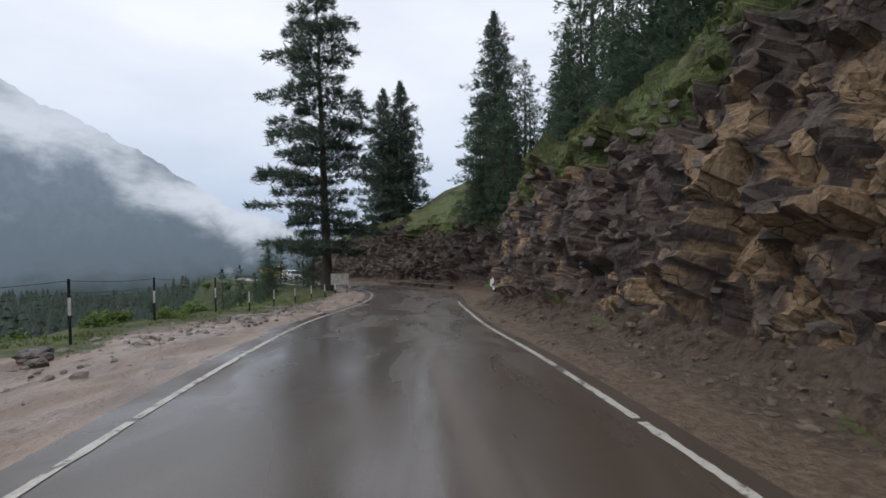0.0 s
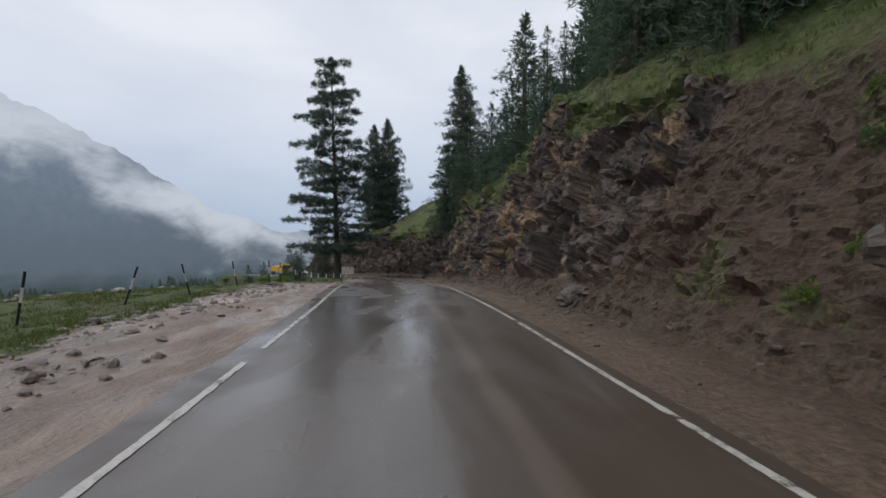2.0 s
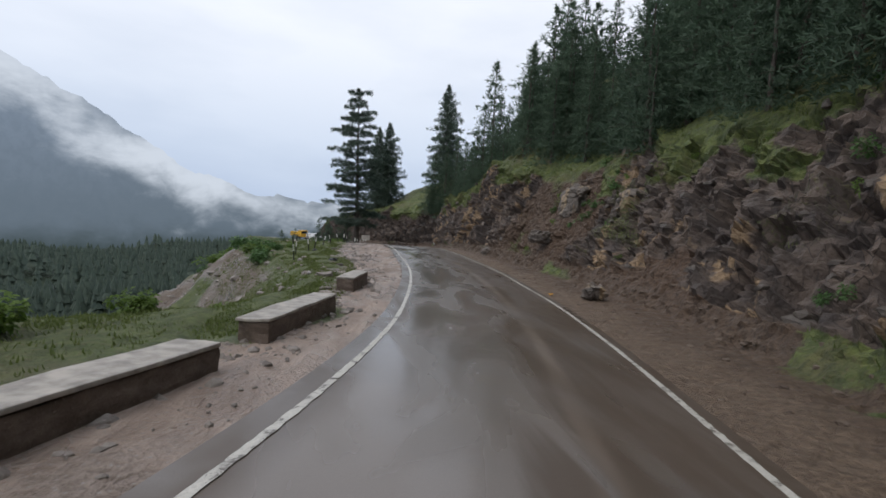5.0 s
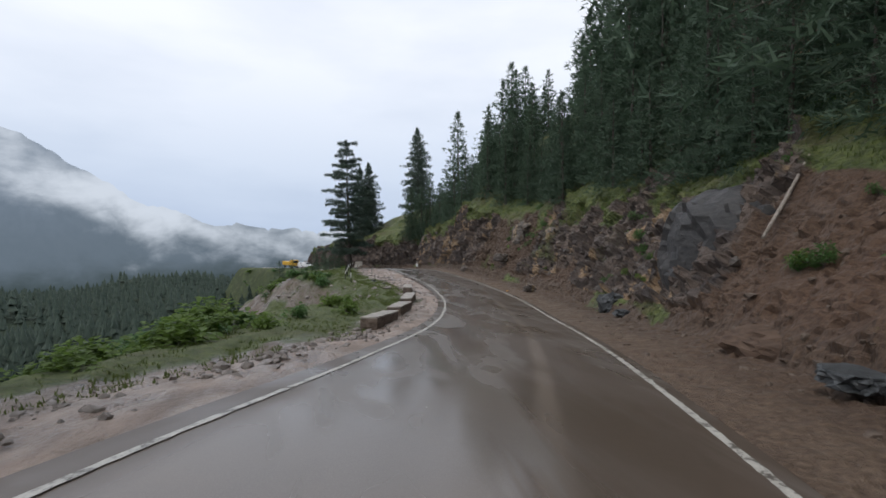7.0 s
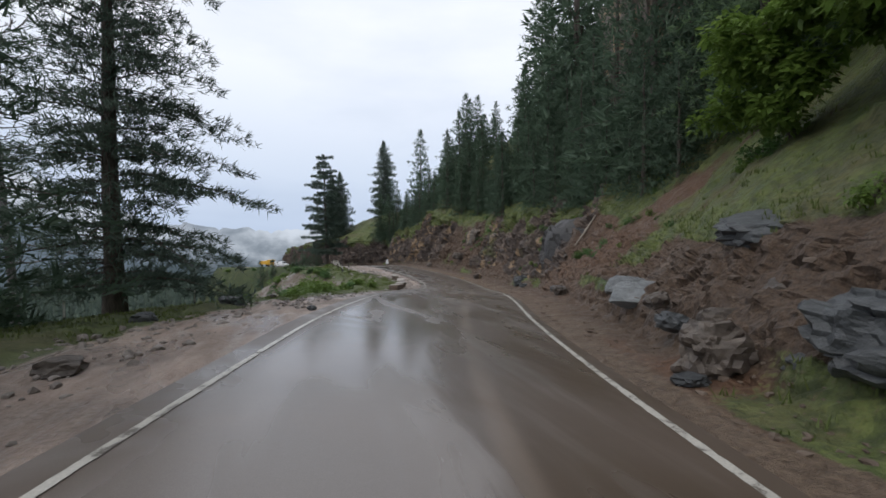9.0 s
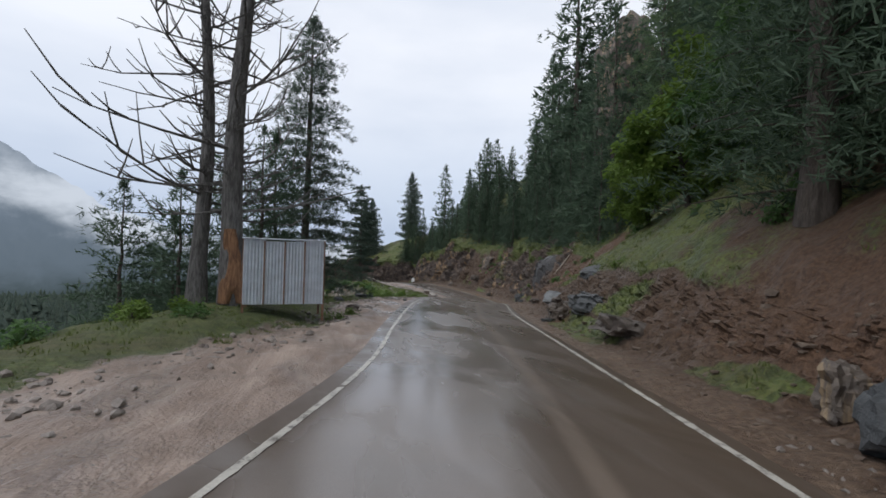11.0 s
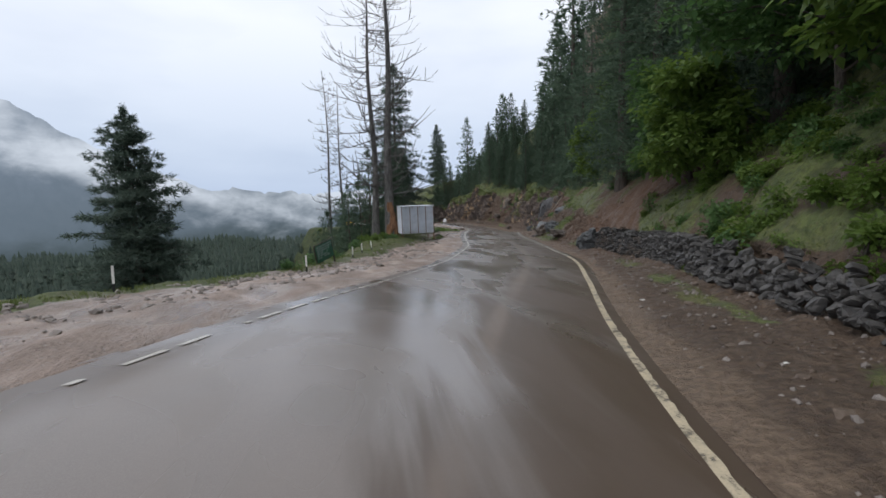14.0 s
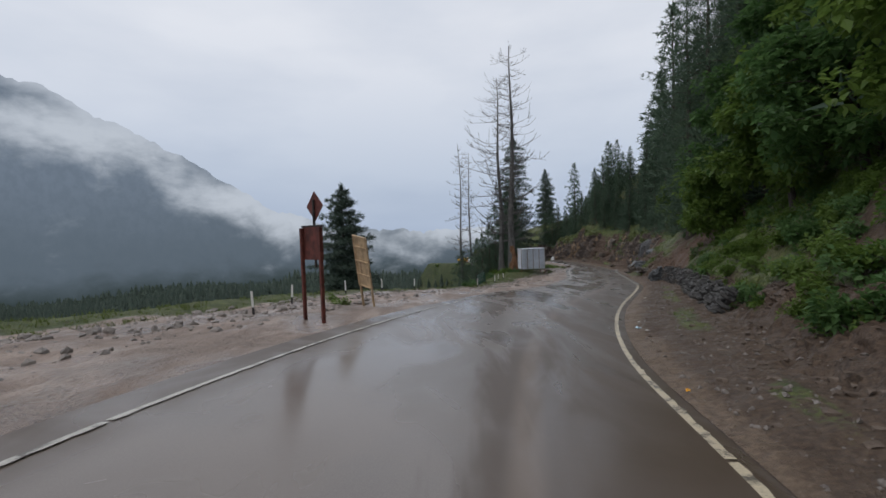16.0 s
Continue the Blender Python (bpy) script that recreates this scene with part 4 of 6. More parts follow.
def plant_wood():
    spots = []
    used = [False] * len(FOREST)
    tries = 0
    while len(spots) < 150 and tries < 9000:
        tries += 1
        y = _f.uniform(-128, 46) if _f.random() < 0.75 else _f.uniform(-24, 32)
        start = np.interp(y, (-128, -112, -100, -90, -80, -70, -60, -50, -40, -30, -20, -10, 0, 10, 24, 34, 45, 58), (8, 8.5, 8, 6.0, 7.0, 11, 12, 8.0, 7.0, 6.6, 6.2, 6.6, 5.6, 4.4, 2.8, 3.6, 3.4, 12.0))
        d = start + abs(_f.gauss(0, 1)) * 11
        if d > 58 or (-88 < y < -66 and d < 12 and _f.random() < 0.5):
            continue
        p = bank_top(y, d)
        if y > 26 and p.x - 2.4 < 0.02 * y:
            continue
        if crag_view_strip(p.x, p.y) and d > start + 3:
            continue
        gap = 1.9 + 0.05 * (d - start)
        if any((p.x - a.x) ** 2 + (p.y - a.y) ** 2 < gap * gap for a in spots):
            continue
        spots.append(p)
        i = _f.choices(range(5), (5, 4, 5, 3, 4 if d < start + 6 else 1))[0]
        s = _f.uniform(0.8, 1.15) * float(np.interp(y, (-50, -34, -24, -12, 16, 30, 40), (1.28, 1.25, 1.0, 0.74, 0.70, 0.74, 0.80)))
        if y < 20:
            s *= 1 + 0.6 * float(smooth(0, 6, p.x - 22 - 0.36 * p.y))
        s = min(s, 1.55)
        if d > start + 8:
            i += 5
        m = pose(p.x, p.y, p.z - 0.3, 0, 0, _f.uniform(0, 360)) @ Matrix.Scale(s, 4)
        if not used[i]:
            used[i] = True
            FOREST_FIRST[i].matrix_basis = m
        else:
            copy_thing(FOREST_FIRST[i], m)


plant_wood()
for n, first in enumerate(FOREST_FIRST):
    if first.matrix_basis.translation.x > 55:
        p = bank_top(-10.0 - 6 * n, 30.0)
        first.matrix_basis = pose(p.x, p.y, p.z - 0.3)
for n in range(44):
    y = -58 + 2.0 * n + _f.uniform(-1, 1)
    edge = np.interp(y, (-60, -50, -40, -30, -20, -10, 0, 10, 24, 34), (9.5, 6.6, 6.0, 5.8, 5.4, 6.0, 5.2, 4.2, 2.8, 3.6))
    p = bank_top(y, edge + _f.uniform(-0.3, 2.6))
    if y > 26 and p.x - 2.4 < 0.02 * y:
        continue
    copy_thing(FOREST_FIRST[(4, 2, 4)[n % 3]], pose(p.x, p.y, p.z - 0.3, 0, 0, n * 67) @ Matrix.Scale(_f.uniform(0.5, 0.85) * float(np.interp(y, (-20, 5, 15), (1.0, 0.8, 0.6))), 4))
_p = bank_top(66.0, 21.6)
copy_thing(PAIR, pose(7.6, 66, _p.z - 0.3, 0, 0, 70) @ Matrix.Scale((33.3 - _p.z) / 18.5, 4))


def far_wood():
    """The forest of the valley floor: one mesh of many small ragged cones."""
    rng = np.random.default_rng(4)
    v, f = [], []

    def cone(x, yw, z, h, tiers, k=7):
        r = h * rng.uniform(0.17, 0.26)
        for t in range(tiers):
            z0, z1 = z + h * (0.08 + 0.84 * t / tiers), z + h * (0.08 + 0.84 * (t + 1.55) / tiers)
            rr = r * (1.08 - t / tiers)
            b = len(v)
            a0 = rng.uniform(0, 6.28)
            for s in range(k):
                q = rr * rng.uniform(0.75, 1.25) * (1.2 if k == 7 or s % 2 else 0.5)
                v.append((x + q * math.cos(a0 + 6.28 * s / k), yw + q * math.sin(a0 + 6.28 * s / k), z0 + rng.uniform(-.06, .06) * h))
            v.append((x, yw, min(z1, z + h)))
            for s in range(k):
                f.append((b + s, b + (s + 1) % k, b + k))

    n = 0
    while n < 7500:
        a, r0 = math.radians(rng.uniform(-14, 72)), 48 + 470 * rng.random() ** 1.25
        x, yw = -15 - r0 * math.sin(a), -60 + r0 * math.cos(a)
        if left_x(min(yw, 26.0)) - x < (46 if yw > -85 else 33) and -150 < yw < 130:
            continue
        z = float(valley_z(np.array([x]), np.array([yw]))[0])
        h, w = rng.uniform(5, 11), r0
        cone(x, yw, z, h, 5 if w < 150 else 3)
        n += 1
    for _ in range(1500):
        yw = rng.uniform(-150, 84)
        sh = float(np.interp(yw, LEFT[:, 0], LEFT[:, 1]) + np.interp(yw, LEFT[:, 0], LEFT[:, 2]))
        out = rng.uniform(24 if -56 < yw < 6 else 6, 64 - sh)
        z = float(left_profile(np.array([yw]), np.array([sh + out]))[0][0])
        h = min(rng.uniform(3.5, 9), float(left_z(yw)) - z - 1.6)
        if h > 2.2:
            cone(float(left_x(yw)) - sh - out, yw, z - 0.2, h, 7, 10)
    ob = new("valley_forest", mesh_of("valley_forest", v, f, M_VALLEY))
    return tagged(ob, "dark conifer forest covering the valley below the road", "forest", kind="stuff")


far_wood()

# firs that overhang the road beside the stone wall, every second one with lightened needles
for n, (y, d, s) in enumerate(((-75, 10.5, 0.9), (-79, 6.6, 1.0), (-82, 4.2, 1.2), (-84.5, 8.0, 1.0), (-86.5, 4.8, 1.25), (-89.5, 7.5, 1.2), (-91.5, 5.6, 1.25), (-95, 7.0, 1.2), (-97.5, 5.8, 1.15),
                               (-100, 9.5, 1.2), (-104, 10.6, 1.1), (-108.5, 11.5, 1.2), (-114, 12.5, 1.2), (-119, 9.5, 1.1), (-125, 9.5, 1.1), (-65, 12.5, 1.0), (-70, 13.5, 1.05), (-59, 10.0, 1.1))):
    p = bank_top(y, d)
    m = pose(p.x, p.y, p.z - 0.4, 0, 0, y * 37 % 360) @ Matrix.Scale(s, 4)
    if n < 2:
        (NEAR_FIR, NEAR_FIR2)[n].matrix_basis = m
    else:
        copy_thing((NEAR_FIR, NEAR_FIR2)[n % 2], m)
# firs on the slope over the gully and at the nose of the outcrop
_k = random.Random(9)
for n in range(22):
    y = _k.uniform(32, 48)
    p = bank_top(y, _k.uniform(3.4, 14))
    if p.x - 2.4 < 0.02 * y:
        continue
    copy_thing(FOREST_FIRST[n % 4], pose(p.x, p.y, p.z - 0.5, 0, 0, n * 71) @ Matrix.Scale(_k.uniform(0.6, 0.9), 4))
for n in range(14):
    y = -22 + 2.0 * n + _k.uniform(-0.8, 0.8)
    p = bank_top(y, _k.uniform(6.6, 11))
    copy_thing(FOREST_FIRST[(0, 4, 2, 4)[n % 4]], pose(p.x, p.y, p.z - 0.4, 0, 0, n * 53) @ Matrix.Scale(_k.uniform(0.6, 0.85), 4))
for x, y, i, s in ((-13.2, 44, 4, 0.55), (-12.0, 43, 4, 0.5), (-21.5, -66, 2, 0.7), (-22.5, -70, 4, 0.7), (-24, -66, 4, 0.8), (-19.5, -64, 4, 1.0), (-26, -63, 4, 0.9), (-23.5, -73, 4, 0.6), (-19.4, -69.0, 1, 0.80), (-18, 48, 4, 0.45), (-24, 55, 4, 0.5), (-27.5, 58, 4, 0.7), (-14, 37, 4, 0.4), (-15, 40, 4, 0.45), (-17, 42, 4, 0.4), (-16, 46, 4, 0.4)):
    u = float(left_x(y)) - x
    z = float(left_profile(np.array([float(y)]), np.array([u]))[0][0])
    copy_thing(FOREST_FIRST[i], pose(x, y, z - 0.3, 0, 0, x * 40) @ Matrix.Scale(s, 4))


# ---- dead trees ----
def dead_tree(seed, h, r, n_limbs, first, reach, stripped=False, label=""):
    rng = random.Random(seed)
    v, f = [], []
    n = 12
    spine = [Vector((0.006 * h * math.sin(i * 0.7 + seed), 0.005 * h * math.cos(i * 0.9), h * i / n)) for i in range(n + 1)]
    tube(v, f, spine, [max(0.03, r * (1 - 0.92 * (i / n) ** 0.9) * (1.3 if i == 0 else 1)) for i in range(n + 1)], 10)
    limbs = []
    for b in range(n_limbs):
        bv, bf = [], []
        k = first + (0.97 - first) * (b + rng.random()) / n_limbs
        i = min(n - 1, int(k * n))
        p = spine[i].lerp(spine[i + 1], k * n - i)
        a = rng.uniform(0, 6.28)
        d = Vector((math.cos(a), math.sin(a), rng.uniform(-0.40, 0.10)))
        L = reach * (1.0 - 0.45 * k) * (0.25 + 0.95 * rng.random() ** 1.5)
        pts = [p]
        m = 6
        for j in range(m):
            d = (d + Vector((rng.uniform(-.16, .16), rng.uniform(-.16, .16), rng.uniform(-0.06, .24)))).normalized()
            pts.append(pts[-1] + d * L / m)
        rr = 0.04 * (1.2 - k) * (L / reach + 0.4) + 0.016
        tube(bv, bf, pts, [max(0.013, rr * (1 - 0.8 * j / m)) for j in range(m + 1)], 5)
        for q in range(rng.randint(3, 6)):
            j = rng.randint(1, m - 1)
            e = ((pts[j + 1] - pts[j]).normalized() + Vector((rng.uniform(-.9, .9), rng.uniform(-.9, .9), rng.uniform(-.1, .9)))).normalized()
            g = L * rng.uniform(0.15, 0.40)
            tube(bv, bf, [pts[j], pts[j] + e * g * 0.5, pts[j] + e * g + Vector((0, 0, 0.2 * g))], [rr * 0.55, rr * 0.45, 0.015], 4)
        limbs.append(mesh_of("limb", bv, bf, M_DEAD))
    return mesh_of("trunk", v, f, M_DEAD, True), limbs


def plant_dead(meshes, m, label, stripped=False):
    t = thing("dead_tree", m, label, "dead tree", "dead trees by the shed")
    part("trunk", meshes[0], M_DEAD, t)
    for me in meshes[1]:
        part("limb", me, M_DEAD, t)
    if stripped:
        v, f = [], []
        tube(v, f, [(0.09 - 0.02 * z, -0.07 + 0.015 * z, z) for z in np.arange(0.1, 3.0, 0.15)], [max(0.05, 0.56 - 0.045 * z) for z in np.arange(0.1, 3.0, 0.15)], 26)
        v = [tuple(Vector(p) * 1.0 - Vector((p[0], p[1], 0)) * max(0.0, 1.35 * (noise.noise(Vector((p[0] * 2.4, p[1] * 2.4, p[2] * 0.55 + 3))) + 0.25 * (p[2] - 1.5) + 0.06))) for p in v]
        part("stripped_bark", mesh_of("stripped_bark", v, f, M_STRIPPED, True), M_STRIPPED, t, "orange wood where the bark is gone")
    return t


plant_dead(dead_tree(3, 26.5, 0.46, 110, 0.14, 5.6), pose(-19.9, -72.4, 4.4, 0, 1.0, 0), "tall grey dead conifer with bare limbs and stripped orange base", True)
plant_dead(dead_tree(5, 23.0, 0.34, 95, 0.16, 6.2), pose(-21.1, -72.0, 4.3, 0, -1.0, 80), "grey dead conifer leaning beside a taller one")
for seed, x, y, top, r, limbs, turn, label in ((8, -26.2, -52.6, 23.4, 0.30, 80, 20, "thin dead conifer with a comb of short limbs"), (9, -24.7, -52.0, 22.1, 0.26, 70, 200, "thin dead conifer with upturned twigs")):
    foot = float(left_profile(np.array([y]), np.array([float(left_x(y)) - x]))[0][0]) - 0.3
    plant_dead(dead_tree(seed, top - foot, r, limbs, 1 - 17.5 / (top - foot), 3.3), pose(x, y, foot, 0, 0, turn), label)


# ---- leafy growth ----
def leaf_cloud(seed, blobs, leaves, size, spread=1.0):
    """A crown of many small leaves gathered round blobs (x, y, z, radius)."""
    rng = random.Random(seed)
    v, f = [], []
    for x, y, z, r in blobs:
        for _ in range(leaves):
            d = Vector((rng.gauss(0, 1), rng.gauss(0, 1), rng.gauss(0, 0.8))).normalized()
            p = Vector((x, y, z)) + d * r * rng.uniform(0.55, 1.08) ** spread
            a = (d * 0.5 + Vector((rng.uniform(-1, 1), rng.uniform(-1, 1), rng.uniform(-.5, .5)))).normalized()
            s = a.cross(Vector((rng.uniform(-.5, .5), rng.uniform(-.5, .5), 1))).normalized()
            l = size * rng.uniform(0.6, 1.4)
            b = len(v)
            v += [tuple(p), tuple(p + a * l * 0.5 + s * l * 0.32), tuple(p + a * l - Vector((0, 0, l * 0.25))), tuple(p + a * l * 0.5 - s * l * 0.32)]
            f += [(b, b + 1, b + 2), (b, b + 2, b + 3)]
    return v, f


def shrub_meshes(seed, h, w, n, leaves, size):
    rng = random.Random(seed)
    blobs, tv, tf = [], [], []
    for _ in range(n):
        a, k = rng.uniform(0, 6.28), rng.random() ** 0.6
        p = (math.cos(a) * w * k * 0.75, math.sin(a) * w * k * 0.75, h * rng.uniform(0.3, 0.85) * (1.05 - 0.5 * k))
        blobs.append((*p, w * rng.uniform(0.22, 0.42)))
        tube(tv, tf, [(0, 0, -0.1), (p[0] * 0.4, p[1] * 0.4, p[2] * 0.6), p], [0.02 * h + 0.01, 0.012 * h + 0.006, 0.004], 4)
    v, f = leaf_cloud(seed + 5, blobs, leaves, size)
    return mesh_of("stem", tv, tf, M_BARK), mesh_of("foliage", v, f)


SHRUBS = [shrub_meshes(41, 0.9, 0.8, 9, 48, 0.17), shrub_meshes(42, 1.4, 1.0, 11, 52, 0.2), shrub_meshes(43, 0.55, 0.7, 8, 44, 0.13)]
SHRUB_FIRST = {}


def shrub(kind, leaf, m, label):
    key = (kind, leaf.name)
    if key in SHRUB_FIRST:
        return copy_thing(SHRUB_FIRST[key], m)
    t = thing("shrub", m, label, "shrub", "roadside shrubs")
    part("stem", SHRUBS[kind][0], M_BARK, t)
    part("foliage", SHRUBS[kind][1].copy(), leaf, t)
    SHRUB_FIRST[key] = t
    return t


_s = random.Random(21)
LIGHT_LABEL, DARK_LABEL = "fresh green leafy shrub wet with rain", "deep green leafy shrub on the slope"
# over the stone wall and on the slipped slopes
for n in range(150):
    y = _s.uniform(-124, -86) if n < 95 else _s.uniform(-84, 26)
    d = _s.uniform(0.9, 7.5) if n < 95 else _s.uniform(3.0, 9.5)
    if n < 95 and -95 < y < -84 and _s.random() < 0.6:
        continue
    if n >= 95 and -6 < y < 20 and d < 5:
        continue
    p = bank_top(y, d)
    light = _s.random() < 0.62
    shrub(_s.choice((0, 1, 1, 2) if n < 95 else (0, 2, 2)), M_LEAF if light else M_DARK_LEAF, pose(p.x, p.y, p.z - 0.15, 0, -18, _s.uniform(0, 360)) @ Matrix.Scale(_s.uniform(0.6, 1.15), 4), LIGHT_LABEL if light else DARK_LABEL)


for n in range(140):
    y, d = _s.uniform(-124, -96), 0.7 + 5.0 * _s.random() ** 1.2
    p = bank_top(y, d)
    light = _s.random() < 0.75
    shrub(_s.choice((0, 1, 1, 2)), M_LEAF if light else M_DARK_LEAF, pose(p.x, p.y, p.z - 0.2, 0, -20, _s.uniform(0, 360)) @ Matrix.Scale(_s.uniform(0.7, 1.25), 4), LIGHT_LABEL if light else DARK_LABEL)


def left_spot(x, y):
    u = float(left_x(y)) - x
    return Vector((x, y, float(left_profile(np.array([float(y)]), np.array([u]))[0][0])))


for x, y, k, s in ((-9.6, 13.0, 0, 1.0), (-10.2, 14.6, 1, 0.9), (-9.8, 16.6, 0, 0.9), (-10.8, 11.4, 2, 1.1), (-10.6, -11.0, 1, 0.9), (-11.4, -9.0, 1, 1.0), (-11.0, -13.2, 0, 1.1), (-10.5, -7.0, 0, 0.9),
                   (-8.0, -33.5, 1, 1.0), (-8.6, -36.5, 1, 1.1), (-7.6, -39.5, 0, 1.2), (-9.4, -41.5, 1, 0.9), (-9.8, -45.0, 0, 1.1), (-7.4, -30.5, 0, 0.9), (-9.2, -31.5, 0, 1.1), (-11.5, -48.0, 2, 1.2), (-11.0, -43.0, 1, 0.8),
                   (-20.6, -75.6, 1, 0.9), (-21.6, -77.0, 0, 1.1), (-22.4, -75.2, 1, 1.0), (-20.0, -76.4, 2, 1.0), (-23.0, -79.0, 0, 1.0), (-16.0, -73.0, 2, 0.9), (-15.2, -71.4, 0, 0.7), (-24.6, -81.0, 1, 0.9), (-19.4, -62.0, 0, 1.0), (-21.0, -59.0, 1, 0.9),
                   (-29.6, -113.0, 2, 0.8), (-30.4, -111.6, 0, 0.6), (-24.8, -91.0, 0, 0.8), (-25.4, -94.4, 1, 0.7), (-24.0, -87.0, 0, 0.8)):
    p = left_spot(x, y)
    light = (int(x * 10) + int(y)) % 3 != 0
    shrub(k, M_LEAF if light else M_DARK_LEAF, pose(p.x, p.y, p.z - 0.1, 0, 0, x * 77) @ Matrix.Scale(s, 4), LIGHT_LABEL if light else DARK_LABEL)


def undergrowth(spots, leaf, seed):
    """Low growth of the falling flanks, too thick to count: one mesh."""
    rng = np.random.default_rng(seed)
    v, f, n = [], [], 0
    for p in spots:
        me = SHRUBS[rng.integers(3)][1]
        co = np.empty(len(me.vertices) * 3)
        me.vertices.foreach_get("co", co)
        ix = np.empty(len(me.loops), np.int64)
        me.loops.foreach_get("vertex_index", ix)
        a, s = rng.uniform(0, 6.28), rng.uniform(0.6, 1.35)
        co = co.reshape(-1, 3) * s * (1.15, 1.15, 0.8)
        v.append(np.stack([co[:, 0] * math.cos(a) - co[:, 1] * math.sin(a), co[:, 0] * math.sin(a) + co[:, 1] * math.cos(a), co[:, 2]], 1) + np.array(p) - (0, 0, 0.15))
        f.append(ix.reshape(-1, 3) + n)
        n += len(co)
    ob = new("undergrowth", mesh_of("undergrowth", np.concatenate(v), np.concatenate(f), leaf))
    return tagged(ob, "dull green undergrowth on the steep valley flank", "undergrowth", kind="stuff")


def flank_spots(n):
    out = []
    for _ in range(n):
        y = _s.choice((_s.uniform(-56, -36), _s.uniform(-49, -37), _s.uniform(-24, 4), _s.uniform(16, 50), _s.uniform(34, 80)))
        sh = float(np.interp(y, LEFT[:, 0], LEFT[:, 1]) + np.interp(y, LEFT[:, 0], LEFT[:, 2]))
        out.append(left_spot(float(left_x(y)) - sh - 16 * _s.random() ** 1.5 - 0.2, y))
    return out


undergrowth(flank_spots(90), M_DARK_LEAF, 1)
undergrowth(flank_spots(110), M_LEAF, 2)


def broadleaf(m, seed, h, reach, label):
    rng = random.Random(seed)
    tv, tf, blobs = [], [], []
    tube(tv, tf, [(0, 0, -0.3), (-0.2, 0.1, h * 0.3), (-0.6, 0.2, h * 0.6), (-0.9, 0.2, h * 0.9)], [0.17, 0.13, 0.08, 0.03], 8)
    for n in range(17):
        k = 0.14 + 0.82 * n / 17
        a = rng.uniform(1.6, 4.7)
        L = reach * rng.uniform(0.55, 1.0) * (1.15 - 0.5 * k)
        p0 = Vector((-0.9 * k, 0.2 * k, h * k))
        e = p0 + Vector((math.cos(a) * L, math.sin(a) * L, L * rng.uniform(0.05, 0.35)))
        mid = p0.lerp(e, 0.5) + Vector((0, 0, 0.15 * L))
        tube(tv, tf, [p0, mid, e], [0.05, 0.03, 0.01], 5)
        for t in (0.35, 0.55, 0.75, 0.92, 1.05):
            q = p0.lerp(e, t) + Vector((rng.uniform(-.3, .3), rng.uniform(-.3, .3), rng.uniform(-.1, .35)))
            blobs.append((q.x, q.y, q.z, rng.uniform(0.35, 0.7)))
    t = thing("broadleaf_tree", m, label, "tree")
    part("trunk", mesh_of("trunk", tv, tf, M_BARK, True), M_BARK, t)
    v, f = leaf_cloud(seed, blobs, 72, 0.29)
    part("crown", mesh_of("crown", v, f), M_LEAF if seed in (6, 12, 18, 15, 24, 36, 42, 33) else M_DARK_LEAF, t)


for y, d, h, r, sd in ((-71.0, 7.0, 5.5, 3.0, 36), (-75.5, 8.5, 6.0, 3.2, 39), (-64.0, 7.5, 4.5, 2.6, 42), (-101.5, 5.2, 8.0, 4.2, 2), (-104.0, 7.0, 9.5, 4.4, 30), (-109.0, 6.8, 8.5, 4.2, 33), (-106.0, 4.6, 6.0, 3.6, 6), (-111.5, 5.2, 6.5, 3.6, 9), (-116.5, 5.6, 6.0, 3.2, 12), (-73.0, 9.0, 6.0, 3.0, 15), (-96.0, 3.4, 4.8, 2.8, 18), (-92.5, 4.0, 5.0, 2.8, 21), (-68.0, 8.5, 5.0, 2.6, 24)):
    p = bank_top(y, d)
    broadleaf(pose(p.x, p.y, p.z - 0.2, 0, 0, 0), sd, h, r, "leafy green tree leaning out over the road bank")


